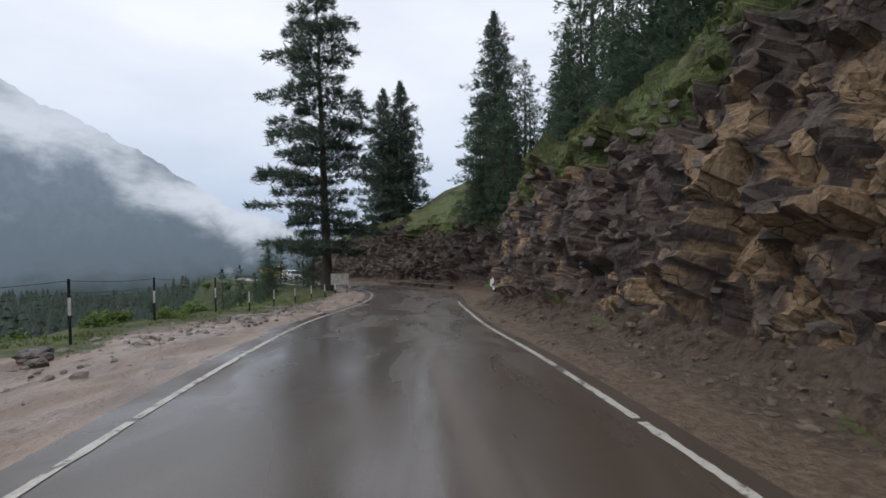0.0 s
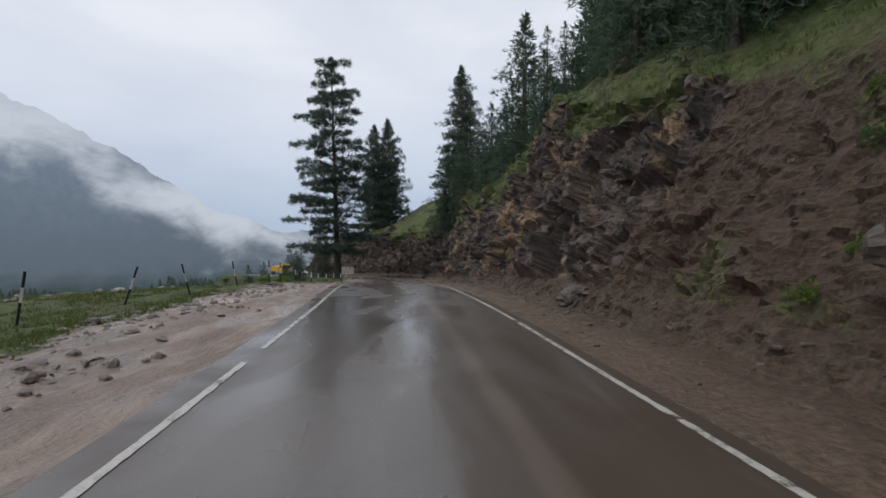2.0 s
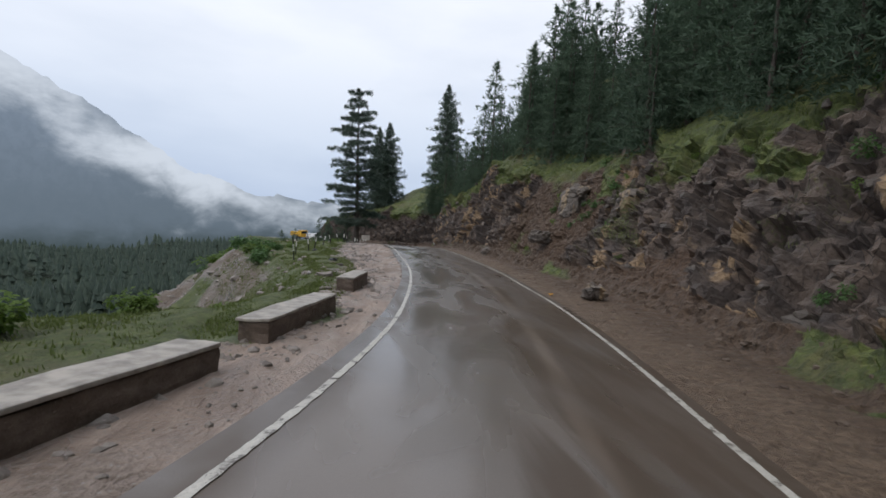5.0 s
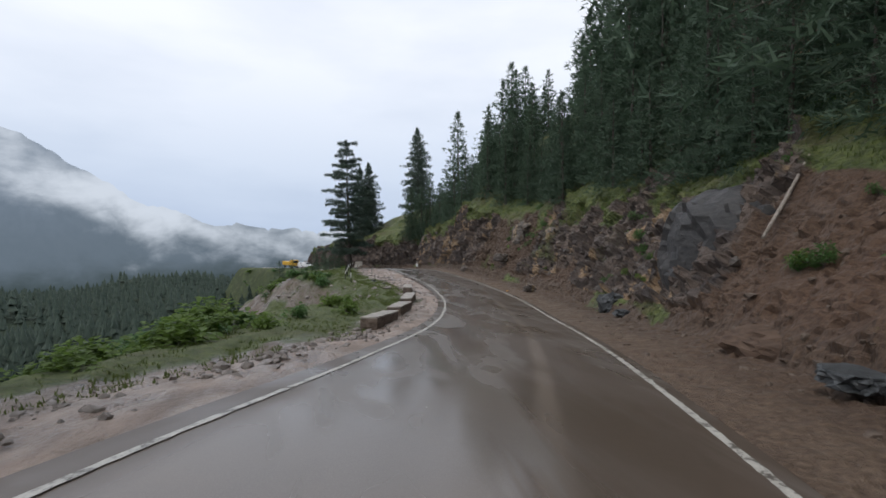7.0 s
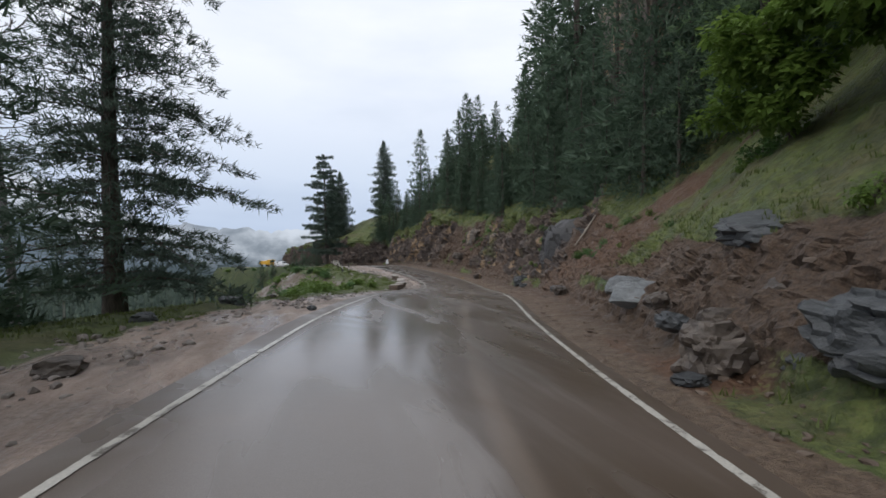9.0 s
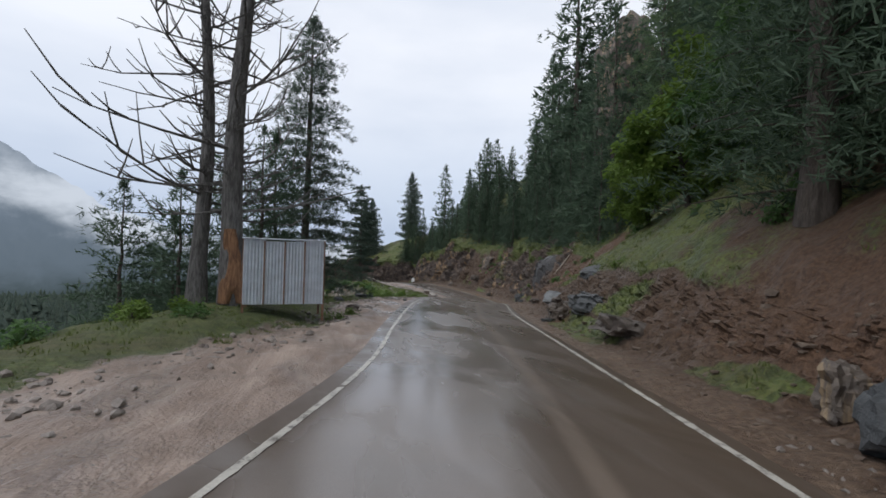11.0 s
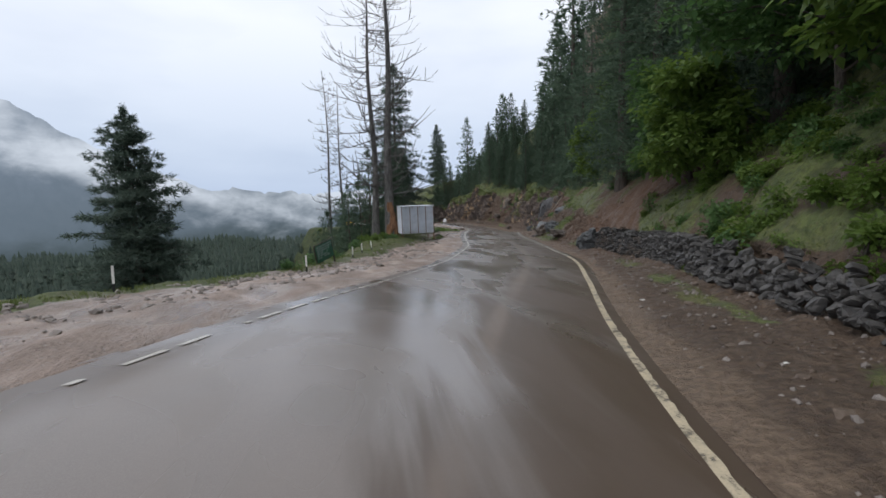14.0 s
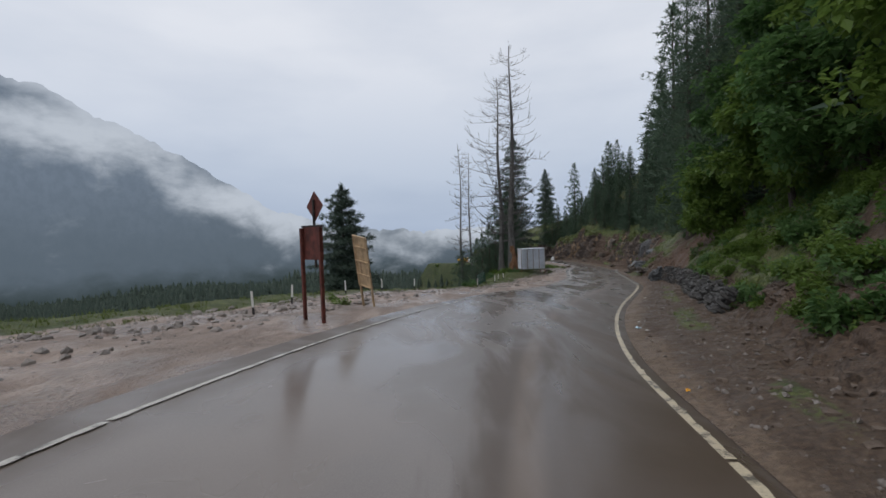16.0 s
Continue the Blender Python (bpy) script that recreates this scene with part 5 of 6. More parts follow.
def grass_stuff():
    """Blades of grass in tufts on the turf of both sides."""
    rng = np.random.default_rng(8)
    pts, hs = [], []
    g = BANK_GRASS.copy()
    n, m = g.shape
    g[:, 150:] = 0
    yv = BANK_P[:, 0, 1]
    g[(yv < -128) | (yv > 33)] = 0
    w = np.clip(g - 0.35, 0, 1).ravel()
    area = np.linspace(0.5, 3.0, m)[None].repeat(n, 0).ravel()
    area[(np.arange(m)[None].repeat(n, 0) > 92).ravel()] *= 2.0
    w = w * area
    pick = rng.choice(len(w), 22000, p=w / w.sum())
    q = BANK_P.reshape(-1, 3)[pick]
    pts.append(q + rng.normal(0, 0.12, q.shape) * (1, 1, 0.2))
    hs.append(rng.uniform(0.08, 0.24, len(q)))
    y = np.concatenate([rng.uniform(-126, 34, 15000), rng.uniform(-36, 6, 13000)])
    sh, tw = np.interp(y, LEFT[:, 0], LEFT[:, 1]), np.interp(y, LEFT[:, 0], LEFT[:, 2])
    u = sh - 0.2 + rng.random(len(y)) ** 1.3 * (tw + 5)
    z = left_profile(y, u)[0]
    pts.append(np.stack([left_x(y) - u, y, z + 0.02], 1))
    hs.append(rng.uniform(0.03, 0.13, len(y)))
    P, H = np.concatenate(pts), np.concatenate(hs)
    v, f = [], []
    for k in range(5):
        a = rng.uniform(0, 6.283, len(P))
        lean = rng.uniform(0.15, 0.7, len(P))
        o = P + np.stack([rng.normal(0, 0.07, len(P)), rng.normal(0, 0.07, len(P)), np.full(len(P), -0.04)], 1)
        d = np.stack([np.cos(a), np.sin(a), 0 * a], 1)
        s = np.stack([-np.sin(a), np.cos(a), 0 * a], 1) * (0.016 + 0.02 * H)[:, None]
        tip = o + d * (H * lean)[:, None] + np.stack([0 * a, 0 * a, H * rng.uniform(0.7, 1.1, len(P))], 1)
        base = sum(len(x) for x in v)
        v.append(np.stack([o - s, o + s, tip], 1).reshape(-1, 3))
        f.append(base + np.arange(len(P) * 3).reshape(-1, 3))
    ob = new("grass", mesh_of("grass", np.concatenate(v), np.concatenate(f), M_GRASS))
    tagged(ob, "wet green and straw-coloured grass tufts on the turf", "grass", kind="stuff")


grass_stuff()


# ---- rocks ----
M_DARKROCK = stone_material("dark_blue_grey_rock", (0.024, 0.024, 0.026), (0.066, 0.062, 0.060), 0.45)
M_EARTHROCK = stone_material("earth_covered_rock", (0.075, 0.044, 0.028), (0.165, 0.105, 0.070), 0.8)
M_SLAB = stone_material("wet_blue_grey_slab", (0.12, 0.13, 0.135), (0.22, 0.235, 0.24), 0.35)


def rock_mesh(seed, size, sub=3, rough=0.35, flat=False, boxy=0.8):
    bm = bmesh.new()
    bmesh.ops.create_icosphere(bm, subdivisions=sub, radius=0.5)
    co = np.array([v.co for v in bm.verts])
    d = blocks(co * 2.2 + seed * 3.7, seed, 1.3) * rough + blocks(co * 5.0 + seed, seed + 3, 1.2) * rough * 0.5 + (fbm(co * 9 + seed, 3, seed) - 0.5) * rough * 0.35
    n = co / np.linalg.norm(co, axis=1, keepdims=True)
    co = co + n * d[:, None]
    co = np.sign(co) * np.abs(co * 2) ** boxy / 2
    if flat:
        co[:, 2] = np.clip(co[:, 2], -0.32, 0.30)
    for v, c in zip(bm.verts, co * size):
        v.co = c
    return bm


def rock(x, y, z, size, seed, material, label, turn=(0, 0, 0), flat=False, sub=3, name="boulder", rough=0.24):
    bm = rock_mesh(seed, size, sub + 1, rough, flat)
    me = bpy.data.meshes.new(name)
    bm.to_mesh(me)
    bm.free()
    me.materials.append(material)
    ob = new(name, me)
    ob.matrix_basis = pose(x, y, z, *turn)
    return tagged(ob, label, "rock")


rock(6.1, -2.6, 0.35, (1.5, 1.2, 0.8), 1, M_BROWNSTONE, "dark fallen boulder on the muddy verge")
rock(6.0, -26.1, 0.70, (0.8, 0.7, 0.6), 2, M_TANSTONE, "pale split stone on the verge")
rock(5.65, -26.3, 0.66, (0.5, 0.5, 0.5), 33, M_BROWNSTONE, "small brown stone beside a split one")
rock(5.5, -39.4, 1.35, (1.3, 1.2, 1.1), 3, M_STONE, "light grey boulder at the foot of the cut")
rock(4.9, -41.4, 1.35, (0.8, 0.7, 0.45), 4, M_STONE, "flat grey stone on the verge", flat=True)
rock(7.0, -40.6, 2.2, (0.8, 0.9, 1.8), 5, M_TANSTONE, "upright pale rock splinter against the bank", (0, 20, 0))
rock(7.3, -44.9, 3.9, (4.0, 5.0, 5.8), 6, M_DARKROCK, "great dark rounded rock bulging from the cut", (0, 0, 15), sub=4, rough=0.075)
_b = bank_top(-11.5, 3.6)
rock(_b.x, _b.y, _b.z, (1.8, 2.4, 2.4), 7, M_TANSTONE, "pale tan-grey rock block overhanging the slope", (10, 8, 20), sub=4, rough=0.22)
_b = bank_top(-19.5, 3.0)
rock(_b.x, _b.y, _b.z, (1.3, 1.6, 1.6), 8, M_TANSTONE, "tan-streaked rock block standing out of the cut", (0, 8, 40), sub=4, rough=0.22)
rock(7.8, -12.0, 2.3, (1.4, 1.5, 1.0), 9, M_BROWNSTONE, "brown ledge stone in the grassy cut")
rock(2.6, -52.0, 2.35, (2.2, 2.6, 0.9), 10, M_EARTHROCK, "low brown earthy boulder at the foot of the slip", rough=0.14)
rock(0.4, -55.2, 2.85, (0.7, 0.9, 0.4), 11, M_STONE, "grey flat stone on the verge", flat=True)
rock(-0.3, -56.6, 2.95, (0.6, 0.6, 0.4), 12, M_BROWNSTONE, "small brown stone on the verge")
rock(-3.03, -66.05, 4.08, (0.40, 1.5, 1.15), 13, M_SLAB, "pale blue-grey slate slab leaning on the bank", (0, 42, 35), True, rough=0.12)
rock(-2.85, -65.1, 4.2, (0.35, 1.1, 0.9), 14, M_SLAB, "pale blue-grey slate slab behind another", (0, 38, 25), True, rough=0.12)
rock(-5.2, -70.6, 3.85, (1.0, 1.0, 0.95), 15, M_BROWNSTONE, "square brown boulder on the verge")
rock(-5.9, -70.9, 3.55, (0.5, 0.4, 0.22), 16, M_STONE, "small pale flat stone", flat=True)
rock(-3.4, -71.6, 4.0, (1.0, 0.9, 0.9), 17, M_BROWNSTONE, "brown boulder tumbled against the bank")
rock(-1.9, -68.9, 5.85, (1.5, 2.2, 0.8), 18, M_STONE, "grey slate ledge sticking out of the turf", (0, -18, 20), True)
rock(-4.7, -73.2, 4.45, (1.7, 2.3, 1.1), 19, M_STONE, "large blue-grey slate outcrop over a hollow", (0, 12, 10), sub=4)
for n, (x, y, z, sz) in enumerate(((-4.3, -68.6, 3.9, 0.55), (-4.0, -69.6, 4.1, 0.7), (-4.4, -71.6, 4.2, 0.6), (-3.8, -67.6, 4.2, 0.5), (-4.9, -71.9, 3.95, 0.45), (-3.4, -70.4, 4.7, 0.6))):
    rock(x, y, z, (sz, sz * 1.2, sz * 0.7), 90 + n, (M_STONE, M_BROWNSTONE)[n % 2], "broken slate lump fallen from the wet bank", (0, 15, n * 47), sub=2, name="stone")
rock(-6.3, -78.2, 4.35, (2.0, 2.4, 1.0), 20, M_BROWNSTONE, "low dark rock ledge beside the road", (0, 10, 0), True)
rock(-9.0, -88.2, 4.85, (1.5, 1.5, 1.35), 21, M_STONE, "big grey block at the end of the stone wall", (0, 0, 30))
rock(-8.3, -86.4, 4.75, (0.7, 0.6, 0.9), 22, M_TANSTONE, "pale stone beside the wall's end")
rock(-15.9, -116.9, 6.75, (1.6, 1.5, 0.7), 23, M_TANSTONE, "flat tan slab half out of the bank", (0, -10, 0), True)
rock(-18.4, -119.6, 6.55, (0.9, 0.8, 0.7), 24, M_STONE, "grey broken stone at the bank's foot")
rock(-18.6, -121.9, 6.75, (1.6, 1.3, 0.6), 25, M_BROWNSTONE, "low brown slab over a hollow in the bank", (0, -8, 0), True)
rock(-15.6, -112.4, 6.3, (0.9, 0.8, 0.5), 26, M_STONE, "dark loose stone below the wall", flat=True)
rock(24.5, -30.5, 27.5, (9.0, 8, 22), 27, M_TANSTONE, "tall pale crag standing above the wood", (0, 0, 20), sub=4)
for n, (x, y, sz) in enumerate(((-7.6, 8.6, 0.55), (-8.0, 9.1, 0.5), (-7.2, 8.2, 0.35), (-14.3, -59.4, 0.8), (-15.1, -68.6, 0.6), (-11.6, -61.8, 0.3), (-21.8, -95.5, 0.35), (-6.0, -16.5, 0.5), (-5.2, -19.6, 0.4), (-8.4, -9.0, 0.45), (-7.4, -6.0, 0.4), (-15.8, -63.0, 0.6), (-13.4, -55.5, 0.4))):
    p = left_spot(x, y)
    rock(x, y, p.z + sz * 0.12, (sz, sz * 0.8, sz * 0.5), 50 + n, M_STONE if n % 2 else M_BROWNSTONE, "loose grey stone on the muddy shoulder", (0, 0, n * 50), sub=2, name="stone")


def rubble(name, spots, label, material, seed, lo, hi):
    """Many small stones too small to pick apart: one mesh."""
    rng = np.random.default_rng(seed)
    bm = rock_mesh(seed, (1, 1, 0.6), 1)
    base = np.array([v.co for v in bm.verts])
    faces = np.array([[v.index for v in f.verts] for f in bm.faces])
    bm.free()
    v, f = [], []
    for i, p in enumerate(spots):
        s = lo + (hi - lo) * rng.random() ** 3
        a = rng.uniform(0, 6.28)
        c, sn = math.cos(a), math.sin(a)
        q = base * (1 + 0.5 * rng.normal(0, 0.3, base.shape)) * s * rng.uniform(0.6, 1.3, 3)
        v.append(np.stack([q[:, 0] * c - q[:, 1] * sn, q[:, 0] * sn + q[:, 1] * c, q[:, 2]], 1) + p)
        f.append(faces + i * len(base))
    ob = new(name, mesh_of(name, np.concatenate(v), np.concatenate(f), material))
    return tagged(ob, label, "stones", kind="stuff")


_g = np.random.default_rng(3)
_y = _g.uniform(-126, 30, 5200)
_u = np.interp(_y, LEFT[:, 0], LEFT[:, 1]) * (1 - 0.55 * _g.random(5200) ** 1.6) + _g.normal(0, 0.3, 5200)
_u = np.maximum(_u, 0.6)
_fy = _g.uniform(-30, 8, 900)
_fu = np.interp(_fy, LEFT[:, 0], LEFT[:, 1]) + np.interp(_fy, LEFT[:, 0], LEFT[:, 2]) + 22 * _g.random(900) ** 1.3 - 0.8
M_CLOD = stone_material("brown_clods_and_stones", (0.075, 0.052, 0.038), (0.19, 0.145, 0.112), 0.7)
M_RUBBLE = stone_material("small_mixed_stones", (0.15, 0.125, 0.108), (0.34, 0.30, 0.27))
rubble("shoulder_stones", np.stack([left_x(_y) - _u, _y, left_profile(_y, _u)[0] + 0.01], 1), "scattered flat stones and gravel on the muddy shoulder", M_RUBBLE, 5, 0.04, 0.26)
rubble("flank_stones", np.stack([left_x(_fy) - _fu, _fy, left_profile(_fy, _fu)[0] + 0.02], 1), "stones tumbled down the grassy flank", M_RUBBLE, 15, 0.08, 0.6)
_i = _g.integers(0, BANK_P.shape[0], 5200)
_j = np.clip((14 + _g.normal(0, 6.0, 5200)).astype(int), 3, 40)
_p = BANK_P[_i, _j] + _g.normal(0, 0.06, (5200, 3)) * (1, 1, 0.1)
rubble("verge_rubble", _p[(_p[:, 1] > -127) & (_p[:, 1] < 30)], "broken stones and clods fallen from the bank", M_CLOD, 6, 0.03, 0.20)
_i, _j = _g.integers(0, BANK_P.shape[0], 1500), _g.integers(26, 96, 1500)
_keep = (BANK_ROCK[_i, _j] > 0.4)
_p = BANK_P[_i, _j][_keep]
rubble("loose_rocks", _p[(_p[:, 1] > -127) & (_p[:, 1] < 30)], "loose jagged pieces on the broken rock face", M_BROWNSTONE, 7, 0.15, 0.7)


_i, _j = _g.integers(0, BANK_P.shape[0], 9000), np.clip(_g.normal(11, 5.5, 9000).astype(int), 3, 24)
_p = BANK_P[_i, _j] + _g.normal(0, 0.08, (9000, 3)) * (1, 1, 0.1)
_p = _p[(_p[:, 1] > -127) & (_p[:, 1] < -87)]
rubble("verge_gravel", _p[:2300], "grey gravel and slate chips on the dark verge", M_RUBBLE, 8, 0.025, 0.13)
_i, _j = _g.integers(0, BANK_P.shape[0], 5000), _g.integers(20, 100, 5000)
_keep = (BANK_ROCK[_i, _j] < 0.3) & (BANK_GRASS[_i, _j] < 0.3)
_p = BANK_P[_i, _j][_keep]
_p = _p[(_p[:, 1] > -100) & (_p[:, 1] < 5)]
rubble("slope_clods", _p[:700], "clods and stones lying on the slipped soil", M_CLOD, 9, 0.05, 0.28)
for n in range(46):
    y, d = _s.uniform(-62, -8), _s.uniform(0.9, 5.5)
    p = bank_top(y, d)
    light = _s.random() < 0.6
    shrub(2, M_LEAF if light else M_DARK_LEAF, pose(p.x, p.y, p.z - 0.05, 0, -30, _s.uniform(0, 360)) @ Matrix.Scale(_s.uniform(0.35, 0.75), 4), LIGHT_LABEL if light else DARK_LABEL)


# ---- dry stone wall ----
def stone_wall():
    root = thing("stone_wall", pose(0, 0, 0), "low dry stone wall of dark grey slate holding the bank", "wall", kind="structure")
    rng = random.Random(4)
    meshes = []
    for n in range(7):
        bm = rock_mesh(80 + n, (1, 1, 1), 2, 0.42, False, 0.5)
        me = bpy.data.meshes.new("wall_stone")
        bm.to_mesh(me)
        bm.free()
        me.materials.append(M_WALLSTONE if n % 4 else M_BROWNSTONE)
        meshes.append(me)
    y, loose_v, loose_f, count = -88.9, [], [], 0
    while y > -112.6:
        w = rng.uniform(0.15, 0.36)
        fallen = float(smooth(-99, -106, y))
        height, z = float(np.interp(y, (-112, -100, -89), (0.75, 0.9, 1.05))) * rng.uniform(0.88 - 0.35 * fallen, 1.08), 0.0
        dx = float(toe_x(y - 0.5) - toe_x(y + 0.5))
        while z < height:
            h = rng.uniform(0.07, 0.15) 
            lw = w * rng.uniform(0.7, 1.15) * (1 - 0.35 * fallen)
            yy = y - w / 2 + rng.uniform(-.10, .10)
            m = pose(float(toe_x(yy)) + 0.14 - 0.25 * fallen + (0.18 + 0.55 * fallen) * z + rng.uniform(-.07, .05) * (1 + 2 * fallen), yy, float(right_z(yy)) + float(verge_rise(yy)) + z + h / 2, rng.uniform(-16, 16) * (1 + 2.5 * fallen), rng.uniform(-14, 14) * (1 + 2.5 * fallen), math.degrees(math.atan2(dx, 1)) + rng.uniform(-20, 20)) @ Matrix.Diagonal((0.45 - 0.15 * fallen, lw * (1.1 - 0.2 * fallen), h * 1.25, 1))
            me = rng.choice(meshes)
            if count < 300:
                ob = new("wall_stone", me)
                ob.parent = root
                ob.matrix_basis = m
            else:
                b = len(loose_v)
                loose_v += [tuple(m @ v.co) for v in me.vertices]
                loose_f += [tuple(b + i for i in p.vertices) for p in me.polygons]
            count += 1
            z += h
        y -= w * 0.95
    if loose_v:
        tagged(part("wall_stones", mesh_of("wall_stones", loose_v, loose_f, M_WALLSTONE), M_WALLSTONE, root), kind="stuff")


# ---- parapets, posts and fence ----
M_MASONRY = stone_material("stained_brown_masonry", (0.085, 0.060, 0.045), (0.19, 0.145, 0.115), 0.7)
M_CAP = plain("pale_wet_concrete", (0.33, 0.30, 0.265), 0.6, 0, 0.35, 3.0)


def parapet(y0, y1, x0, x1, h, label):
    yaw = math.degrees(math.atan2(-(x1 - x0), y1 - y0))
    L = math.hypot(x1 - x0, y1 - y0)
    zb = min(left_spot(x0, y0).z, left_spot(x1, y1).z)
    t = thing("parapet", pose((x0 + x1) / 2, (y0 + y1) / 2, zb - 0.1, math.degrees(math.atan2(left_spot(x1, y1).z - left_spot(x0, y0).z, L)), 0, yaw), label, "parapet", "roadside parapet blocks")
    bm = box(bmesh.new(), -0.30, 0.30, -L / 2, L / 2, 0, h, 0.03)
    bmesh.ops.subdivide_edges(bm, edges=bm.edges[:], cuts=5, use_grid_fill=True)
    for v in bm.verts:
        k = noise.noise(v.co * 2.3 + Vector((y0, 0, 0))) * 0.08 + noise.noise(v.co * 7) * 0.035
        v.co += v.co.normalized() * k
    part("masonry", bm, M_MASONRY, t)
    bm = box(bmesh.new(), -0.315, 0.315, -L / 2 - 0.015, L / 2 + 0.015, h + 0.004, h + 0.065, 0.02)
    bmesh.ops.subdivide_edges(bm, edges=bm.edges[:], cuts=4, use_grid_fill=True)
    for v in bm.verts:
        v.co += Vector((noise.noise(v.co * 3 + Vector((0, y0, 0))) * 0.035, 0, noise.noise(v.co * 4) * 0.02))
    part("cap", bm, M_CAP, t, "pale chipped concrete cap")


for a, b in ((-45.2, -42.3), (-40.7, -37.8), (-36.0, -32.1), (-28.5, -25.9)):
    parapet(a, b, float(left_x(a)) - 2.15, float(left_x(b)) - 2.0, 0.58, "stained masonry parapet block with a pale cap")
M_POST_BLACK = plain("black_painted_steel", (0.022, 0.023, 0.024), 0.45, 0.3, 0.4, 9)
M_POST_WHITE = plain("white_painted_steel", (0.66, 0.65, 0.62), 0.5, 0, 0.2, 9)
M_WIRE = plain("rusty_wire", (0.06, 0.05, 0.045), 0.6, 0.5, 0.3, 9)


def fence_post(m, h, label, bands=((0.0, 0.42, 0), (0.42, 0.70, 1), (0.70, 1.0, 0))):
    t = thing("fence_post", m, label, "post", "roadside posts")
    for a, b, white in bands:
        bm = bmesh.new()
        box(bm, -0.03, 0.03, -0.004, 0.004, h * a - (0.25 if a == 0 else 0), h * b)
        box(bm, -0.03, -0.022, 0.004, 0.055, h * a - (0.25 if a == 0 else 0), h * b)
        part("band", bm, M_POST_WHITE if white else M_POST_BLACK, t, "white painted band" if white else "")
    return t


POSTS = ((-8.0, -17.5, 1.35, 8, -5), (-8.7, -14.0, 1.3, 4, 3), (-8.6, -10.2, 1.3, -3, -4), (-8.9, -6.4, 1.3, 3, 9), (-8.9, -2.4, 1.3, -4, 16), (-8.8, 1.6, 1.3, 5, -12), (-8.7, 6.2, 1.35, -3, -10),
         (-8.6, 10.7, 1.45, 0, 0), (-9.2, 14.8, 1.4, 1, 1), (-9.3, 19.0, 1.4, 0, 0), (-8.3, 19.9, 0.85, 0, 0), (-8.6, 23.6, 0.85, 0, 1), (-8.6, 27.0, 0.85, 1, 0), (-8.4, 29.6, 0.85, 0, 0), (-8.1, 31.8, 0.85, 0, 0), (-7.9, 34.0, 0.85, 0, 0))
for x, y, h, rx, ry in POSTS:
    p = left_spot(x, y)
    if h > 1:
        fence_post(pose(x, y, p.z, rx, ry, 20), h, "black and white banded steel fence post" + (" leaning over" if abs(ry) > 8 else ""))
    else:
        fence_post(pose(x, y, p.z, rx, ry, 20), h, "short guide post with a white top", ((0, 0.45, 0), (0.45, 1.0, 1)))
for x, y in ((-18.1, -61.9), (-15.8, -58.0), (-19.0, -66.0), (-21.9, -84.0), (-22.5, -86.0), (-23.0, -88.6), (-24.6, -95.6), (-28.4, -101.6), (-29.6, -105.4), (-30.6, -108.6), (-31.3, -113.0), (-31.0, -116.5)):
    p = left_spot(x, y)
    fence_post(pose(x, y, p.z, 2 * math.sin(y), 3 * math.cos(y), 10), 0.62, "short guide post with a white top", ((0, 0.3, 0), (0.3, 1.0, 1)))


def wire(a, b, sag):
    c = bpy.data.curves.new("fence_wire", "CURVE")
    c.dimensions, c.bevel_depth, c.bevel_resolution = "3D", 0.007, 1
    s = c.splines.new("POLY")
    s.points.add(8)
    for i in range(9):
        t = i / 8
        q = Vector(a).lerp(Vector(b), t)
        s.points[i].co = (q.x, q.y, q.z - sag * 4 * t * (1 - t), 1)
    c.materials.append(M_WIRE)
    ob = new("fence_wire", c)
    return tagged(ob, "sagging rusty wire strung between fence posts", "wire", "fence wires")


for (x0, y0, h0, *_), (x1, y1, h1, *_) in zip(POSTS[6:9], POSTS[7:10]):
    for k in (0.97, 0.78):
        wire((x0, y0, left_spot(x0, y0).z + h0 * k), (x1, y1, left_spot(x1, y1).z + h1 * k), 0.05)


# ---- signs, shed, log, litter ----
M_GREEN = plain("green_sign_paint", (0.012, 0.105, 0.060), 0.45, 0, 0.3, 5)
M_FADED = plain("faded_white_lettering", (0.26, 0.35, 0.33), 0.6, 0, 0.3, 9)
M_DARKSTEEL = plain("dark_rusty_steel", (0.040, 0.030, 0.027), 0.6, 0.3, 0.4, 9)
M_RUST = plain("red_brown_rusted_steel", (0.105, 0.028, 0.020), 0.6, 0.15, 0.5, 4)
M_TAN = plain("weathered_tan_board", (0.46, 0.33, 0.20), 0.6, 0, 0.25, 4)
M_SHEET = plain("pale_blue_grey_sheet_steel", (0.78, 0.83, 0.90), 0.4, 0.0, 0.10, 2.5, bump=0.05)
M_SHEET_RUST = plain("rusted_sheet_joint", (0.20, 0.11, 0.07), 0.7, 0.2, 0.4, 6)


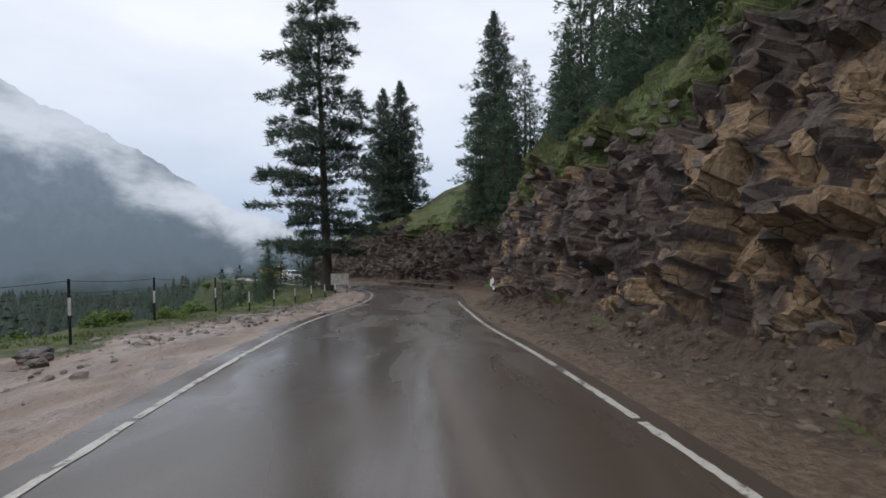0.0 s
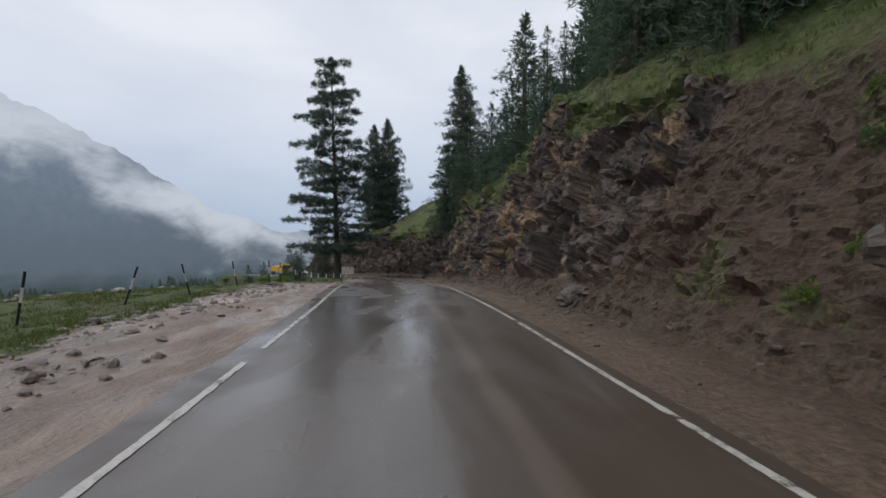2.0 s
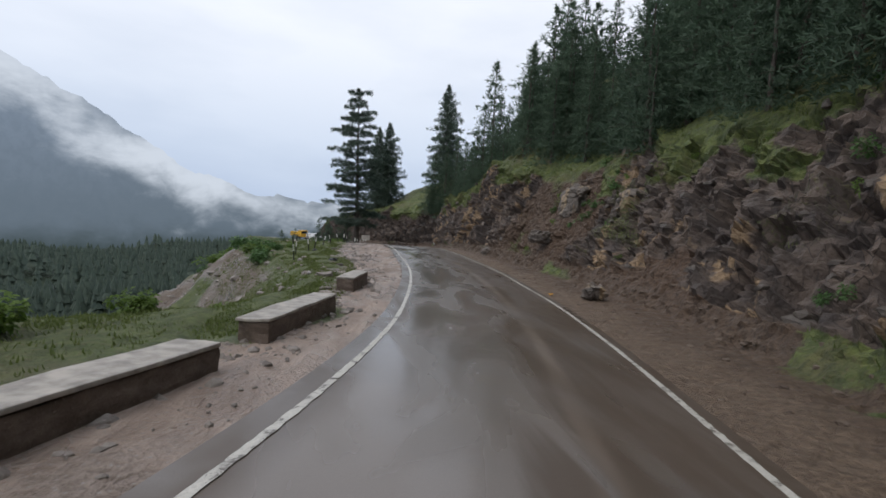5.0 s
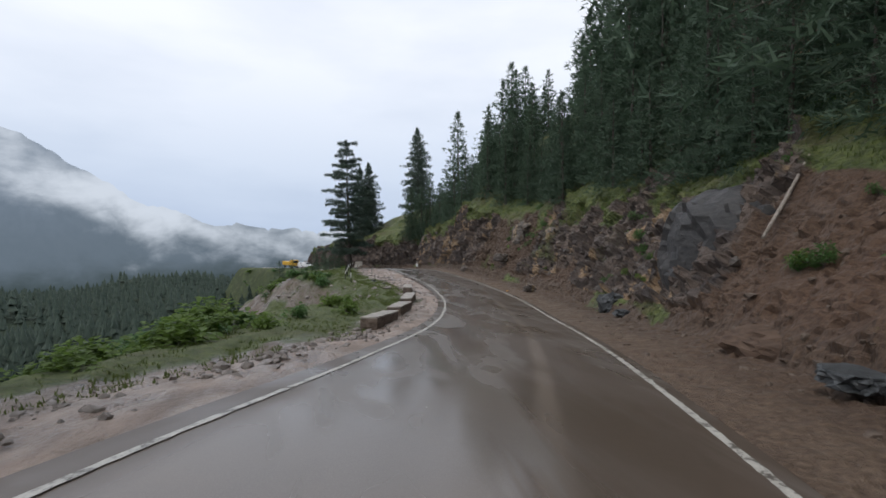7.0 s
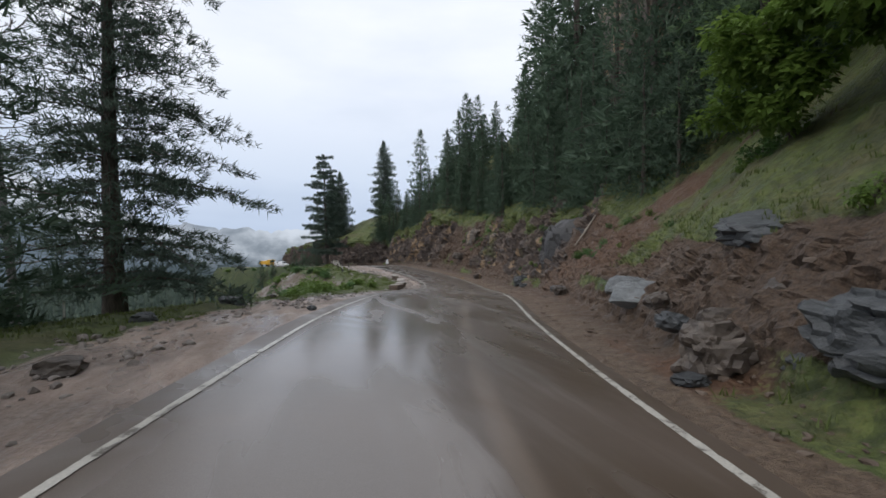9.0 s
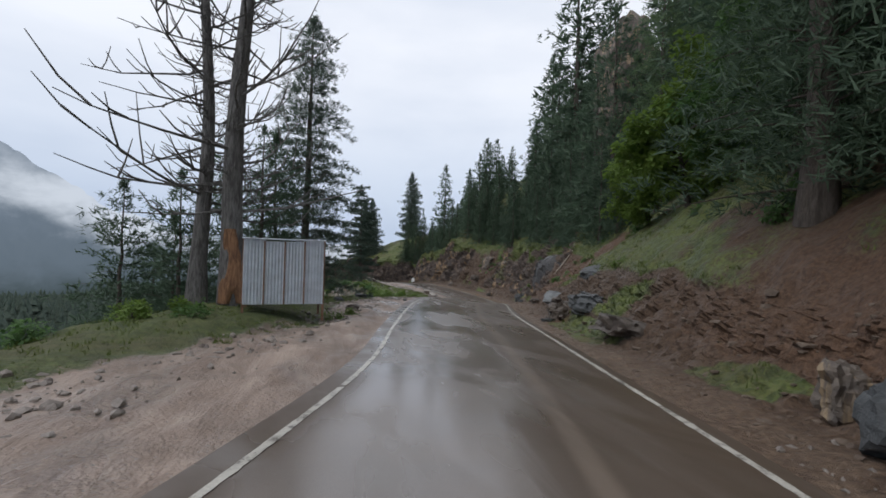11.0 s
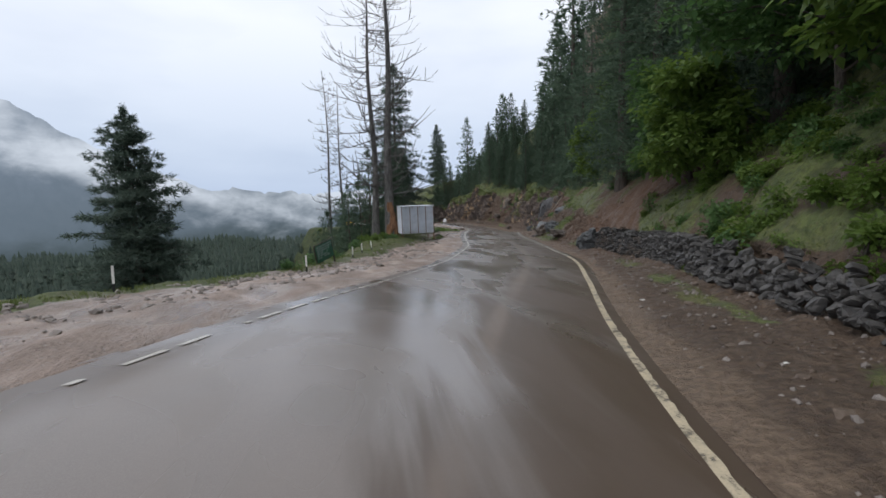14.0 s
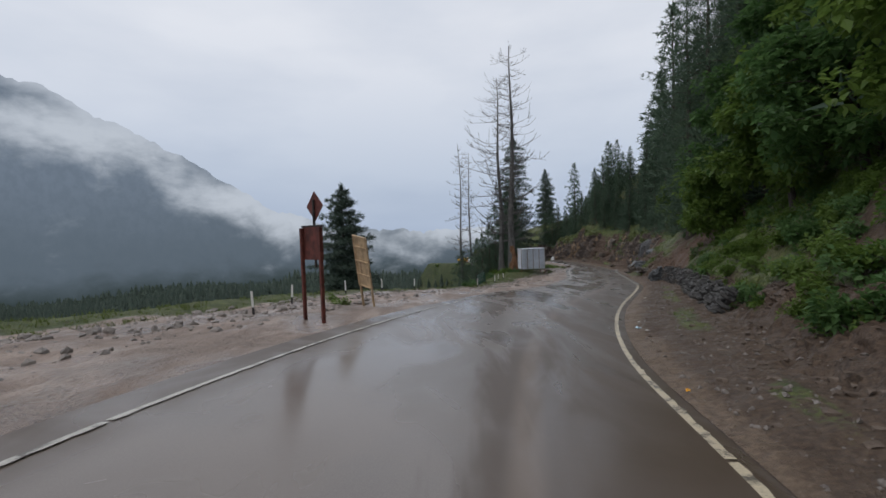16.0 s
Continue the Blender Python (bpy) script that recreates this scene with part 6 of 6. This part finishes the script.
def green_sign():
    t = thing("information_sign", pose(-24.13, -91.4, 4.66, 0, 0, 62) @ pose(0, 0, 0, -4, -9, 0) @ Matrix.Scale(0.74, 4), "green board with faded white writing leaning on two posts", "sign")
    for x in (-0.98, 0.98):
        part("post", box(bmesh.new(), x - 0.035, x + 0.035, -0.035, 0.035, -1.1, 1.78, 0.006), M_DARKSTEEL, t, "dark steel post")
    part("panel", box(bmesh.new(), -0.94, 0.94, -0.058, -0.038, 0.66, 1.72, 0.004), M_GREEN, t)
    for z in (0.62, 1.74):
        part("rail", box(bmesh.new(), -1.0, 1.0, -0.03, 0.03, z, z + 0.045, 0.004), M_DARKSTEEL, t)
    rng = random.Random(6)
    for r in range(6):
        z, x = 1.60 - 0.135 * r, -0.84
        while x < (0.84 if r < 3 else 0.30):
            w = rng.uniform(0.10, 0.34)
            if rng.random() < 0.85:
                part("writing_bar", box(bmesh.new(), x, min(0.88, x + w), -0.064, -0.059, z - 0.04, z + 0.035), M_FADED, t)
            x += w + 0.06


green_sign()


def red_sign():
    yaw = math.degrees(math.atan2(-0.64, 0.77))
    t = thing("road_sign", pose(-28.98, -117.6, 7.40, 0, 0, yaw) @ Matrix.Scale(0.86, 4), "rusty red-brown sign board with a diamond plate above it", "sign")
    for x in (-0.47, 0.47):
        part("post", box(bmesh.new(), x - 0.045, x + 0.045, -0.045, 0.045, -0.8, 2.42, 0.006), M_RUST, t, "rusted steel post")
    part("panel", box(bmesh.new(), -0.52, 0.52, 0.048, 0.062, 1.52, 2.46, 0.004), M_RUST, t)
    part("panel_rim", box(bmesh.new(), -0.54, 0.54, 0.040, 0.075, 2.44, 2.49, 0.004), M_DARKSTEEL, t)
    part("diamond_post", box(bmesh.new(), 0.02, 0.08, 0.076, 0.13, 1.3, 3.2, 0.004), M_DARKSTEEL, t)
    bm = box(bmesh.new(), -0.30, 0.30, -0.008, 0.008, -0.30, 0.30, 0.01)
    part("diamond_plate", bm, M_RUST, t, "square plate set on its corner", pose(0.05, 0.145, 3.02, 0, 45, 0))


red_sign()


def tan_sign():
    z = left_spot(-28.3, -114.2).z
    t = thing("notice_board", pose(-28.57, -113.4, z + 0.10, 0, 0, -38) @ pose(0, 0, 0, 15, 11, 0) @ Matrix.Diagonal((0.78, 1, 1, 1)), "tall tan sheet sign leaning over, seen from its framed back", "sign")
    for x in (-0.36, 0.36):
        part("leg", box(bmesh.new(), x - 0.03, x + 0.03, -0.03, 0.03, -0.3, 0.6, 0.004), M_TAN, t)
    part("sheet", box(bmesh.new(), -0.42, 0.42, -0.008, 0.008, 0.55, 2.30, 0.003), M_TAN, t)
    for x in (-0.42, 0.38):
        part("frame_bar", box(bmesh.new(), x, x + 0.04, -0.05, -0.009, 0.55, 2.30, 0.003), M_TAN, t)
    for zz in (0.55, 0.95, 1.42, 1.90, 2.26):
        part("frame_bar", box(bmesh.new(), -0.379, 0.379, -0.045, -0.009, zz, zz + 0.04, 0.003), M_TAN, t)
    part("stain", box(bmesh.new(), -0.16, -0.13, -0.0125, -0.009, 1.0, 1.4), M_RUST, t, "dark rust streak")


tan_sign()


def shed():
    t = thing("shed", pose(-17.72, -74.45, 4.55, 0, 0, 7), "small hut of pale blue-grey metal sheets on the shoulder", "shed")
    w, d, h = 2.72, 2.0, 2.42
    for side, (x0, x1, yy) in (("front", (-w / 2, w / 2, 0.0)), ("back", (-w / 2, w / 2, d))):
        n = 4
        for i in range(n):
            a, b = x0 + (x1 - x0) * i / n, x0 + (x1 - x0) * (i + 1) / n
            bm = bmesh.new()
            m = 12
            vs = [[bm.verts.new((a + 0.01 + (b - a - 0.02) * k / m, yy + (0.012 if k % 2 else -0.012), zz)) for zz in (0.12, h - (0.06 if i in (1, 2) else 0))] for k in range(m + 1)]
            for k in range(m):
                bm.faces.new((vs[k][0], vs[k + 1][0], vs[k + 1][1], vs[k][1]))
            bmesh.ops.solidify(bm, geom=bm.faces[:], thickness=0.006)
            part("sheet", bm, M_SHEET, t)
            if i:
                part("joint", box(bmesh.new(), a - 0.025, a + 0.025, yy - 0.035, yy - 0.016, 0.12, h - 0.05), M_SHEET_RUST, t, "rust-stained sheet joint")
    for x in (-w / 2, w / 2):
        part("side_sheet", box(bmesh.new(), x - 0.012, x + 0.012, 0.02, d - 0.02, 0.12, h - 0.02, 0.003), M_SHEET, t)
        for yy in (0.05, d - 0.05):
            part("corner_post", box(bmesh.new(), x - 0.04, x + 0.04, yy - 0.03, yy + 0.03, -0.5, h, 0.004), M_SHEET_RUST, t)
    part("roof", box(bmesh.new(), -w / 2 - 0.06, w / 2 + 0.06, -0.06, d + 0.06, h + 0.01, h + 0.04, 0.004), M_SHEET, t)


shed()


def log():
    v, f = [], []
    pts = [Vector((5.48, -48.33, 3.45)).lerp(Vector((7.91, -47.45, 6.95)), t) for t in (-0.05, 0.25, 0.5, 0.75, 1.05)]
    for p in pts:
        p.z = max(p.z, float(bank_z(np.array([p.y]), np.array([p.x - float(toe_x(p.y))]))[0]) + 0.38)
    tube(v, f, pts, [0.045, 0.065, 0.065, 0.055, 0.035], 8)
    ob = new("log", mesh_of("log", v, f, bark_material("bleached_bare_wood", (0.22, 0.19, 0.16), (0.42, 0.37, 0.32)), True))
    tagged(ob, "pale bare log lying up the earth slope", "log")


log()
M_YELLOW = plain("yellow_orange_plastic", (0.75, 0.36, 0.02), 0.35, 0, 0.3, 20)
M_BLUEWHITE = plain("pale_blue_plastic", (0.45, 0.58, 0.66), 0.35, 0, 0.3, 20)
M_PAPER = plain("wet_white_paper", (0.62, 0.61, 0.58), 0.6, 0, 0.15, 20)


def litter(x, y, z, size, material, label, seed):
    rng = random.Random(seed)
    bm = bmesh.new()
    bmesh.ops.create_grid(bm, x_segments=6, y_segments=5, size=0.5)
    for v in bm.verts:
        v.co = Vector((v.co.x * size * 1.5, v.co.y * size, size * 0.35 * noise.noise(v.co * 3 + Vector((seed, 0, 0))) + 0.1 * size))
    bmesh.ops.solidify(bm, geom=bm.faces[:], thickness=0.006)
    me = bpy.data.meshes.new("litter")
    bm.to_mesh(me)
    bm.free()
    me.materials.append(material)
    ob = new("litter", me)
    ob.matrix_basis = pose(x, y, z + 0.04, 0, 0, seed * 50)
    tagged(ob, label, "litter")


litter(4.45, -25.15, 0.36, 0.13, M_YELLOW, "crumpled yellow and orange wrapper on the mud", 1)
litter(-19.95, -113.75, 5.98, 0.13, M_BLUEWHITE, "crumpled pale blue plastic on the verge", 2)
litter(-19.85, -114.2, 6.0, 0.07, M_PAPER, "scrap of white paper on the verge", 3)
litter(-19.45, -112.4, 5.9, 0.06, M_PAPER, "scrap of white paper in the mud", 4)
litter(-21.7, -120.9, 6.48, 0.07, M_YELLOW, "small yellow wrapper on the verge", 5)
litter(-17.2, -109.0, 5.75, 0.07, M_PAPER, "scrap of white plastic in the mud", 6)
litter(-16.3, -104.5, 5.5, 0.07, M_PAPER, "scrap of white plastic near the wall", 7)


# ---- beyond the bend ----
def white_board():
    t = thing("notice_board", pose(-8.1, 36.5, left_spot(-8.1, 36.5).z, 0, 0, 0), "small white notice board on two posts", "sign")
    for x in (-0.55, 0.55):
        part("post", box(bmesh.new(), x - 0.03, x + 0.03, -0.03, 0.03, -0.3, 1.5, 0.004), M_DARKSTEEL, t)
    part("panel", box(bmesh.new(), -0.7, 0.7, -0.055, -0.034, 0.62, 1.5, 0.004), M_CAP, t)


white_board()
for y in (40.5, 43.6, 46.7, 49.8):
    x = float(right_x(y)) + 1.6
    t = thing("parapet", pose(x, y, float(right_z(y)) - 0.05, 0, 0, -58), "low masonry kerb block at the foot of the rock", "parapet", "kerb blocks of the bend")
    part("masonry", box(bmesh.new(), -1.2, 1.2, -0.25, 0.25, -0.2, 0.34, 0.04), M_MASONRY, t)
    part("cap", box(bmesh.new(), -1.25, 1.25, -0.29, 0.29, 0.344, 0.42, 0.02), M_MASONRY, t)

M_CARPAINT = plain("white_car_paint", (0.72, 0.72, 0.72), 0.2, 0, 0.03, 2, bump=0.0)
M_GLASS = plain("dark_car_glass", (0.02, 0.025, 0.03), 0.08, 0, 0.1, 2, bump=0.0)
M_TYRE = plain("black_rubber", (0.02, 0.02, 0.02), 0.8, 0, 0.2, 9)
M_LAMP = plain("clear_lamp_glass", (0.7, 0.7, 0.68), 0.1, 0, 0.1, 5, bump=0.0)
M_TRUCK = plain("yellow_truck_paint", (0.62, 0.36, 0.04), 0.4, 0, 0.15, 4)


def car(m, label):
    """A small hatchback, nose towards -y."""
    t = thing("car", m, label, "car")
    side = [(-1.80, 0.30), (-1.85, 0.62), (-1.70, 0.78), (-0.85, 0.92), (1.62, 0.95), (1.85, 0.85), (1.86, 0.32)]
    def hull(pts, w0, w1, zmid, bev):
        bm = bmesh.new()
        rows = [[bm.verts.new((sx * (w1 if z > zmid else w0), y, z)) for y, z in pts] for sx in (-1, 1)]
        n = len(pts)
        for k in range(n):
            bm.faces.new((rows[0][k], rows[0][(k + 1) % n], rows[1][(k + 1) % n], rows[1][k]))
        bm.faces.new(rows[0][::-1])
        bm.faces.new(rows[1])
        bmesh.ops.recalc_face_normals(bm, faces=bm.faces[:])
        bmesh.ops.bevel(bm, geom=bm.edges[:], offset=bev, segments=2, affect="EDGES")
        return bm
    part("body", hull(side, 0.82, 0.80, 0.8, 0.05), M_CARPAINT, t)
    part("cabin", hull([(-0.95, 0.90), (-0.30, 1.46), (1.30, 1.48), (1.72, 0.93)], 0.78, 0.62, 1.2, 0.06), M_CARPAINT, t)
    part("windscreen", hull([(-0.90, 0.99), (-0.42, 1.40), (-0.38, 1.40), (-0.86, 0.99)], 0.70, 0.58, 1.2, 0.004), M_GLASS, t, m=pose(0, -0.06, 0))
    part("rear_window", hull([(1.50, 1.40), (1.76, 1.02), (1.80, 1.02), (1.54, 1.40)], 0.66, 0.56, 1.2, 0.004), M_GLASS, t, m=pose(0, -0.02, 0))
    for sx in (-1, 1):
        part("side_window", box(bmesh.new(), -0.012, 0.012, -0.45, 1.35, 1.02, 1.38, 0.004), M_GLASS, t, m=pose(sx * 0.735, 0, 0, 0, -sx * 9, 0) @ pose(0, 0, 0.0))
        part("headlight", box(bmesh.new(), -0.16, 0.16, -0.04, 0.04, -0.08, 0.08, 0.02), M_LAMP, t, m=pose(sx * 0.60, -1.78, 0.68))
        for y in (-1.18, 1.18):
            bm = bmesh.new()
            rod(bm, (-0.09, 0, 0), (0.09, 0, 0), 0.29, 0.29, 20)
            w = part("wheel", bm, M_TYRE, t, m=pose(sx * 0.74, y, 0.29))
            bm = bmesh.new()
            rod(bm, (-0.012, 0, 0), (0.012, 0, 0), 0.18, 0.18, 14)
            part("rim", bm, M_SHEET, w, m=pose(sx * 0.095, 0, 0))
    return t


# Stands in the recess off the road, placed to fit the camera's view.
CAR = car(pose(4.9, 33.6, -2.0, 0, 0, 20), "small white hatchback with headlights at the wet road bend")
for x, y, a in ((-24.4, 73.0, 40), (-22.6, 70.4, 38)):
    copy_thing(CAR, pose(x, y, float(left_z(y)) + 0.0, 0, 0, a))


def truck():
    t = thing("truck", pose(-27.4, 74.6, float(left_z(74.6)) - 0.02, 0, 0, 40), "small yellow truck parked beside white cars", "truck")
    part("cab", box(bmesh.new(), -0.9, 0.9, -2.6, -1.2, 0.55, 2.2, 0.12), M_TRUCK, t)
    part("bed", box(bmesh.new(), -1.0, 1.0, -1.1, 2.6, 0.75, 1.75, 0.05), M_TRUCK, t)
    part("windscreen", box(bmesh.new(), -0.75, 0.75, -2.62, -2.59, 1.4, 2.0, 0.01), M_GLASS, t)
    for sx in (-1, 1):
        for y in (-1.9, 1.6):
            bm = bmesh.new()
            rod(bm, (-0.13, 0, 0), (0.13, 0, 0), 0.4, 0.4, 18)
            part("wheel", bm, M_TYRE, t, m=pose(sx * 0.85, y, 0.4))


truck()
stone_wall()
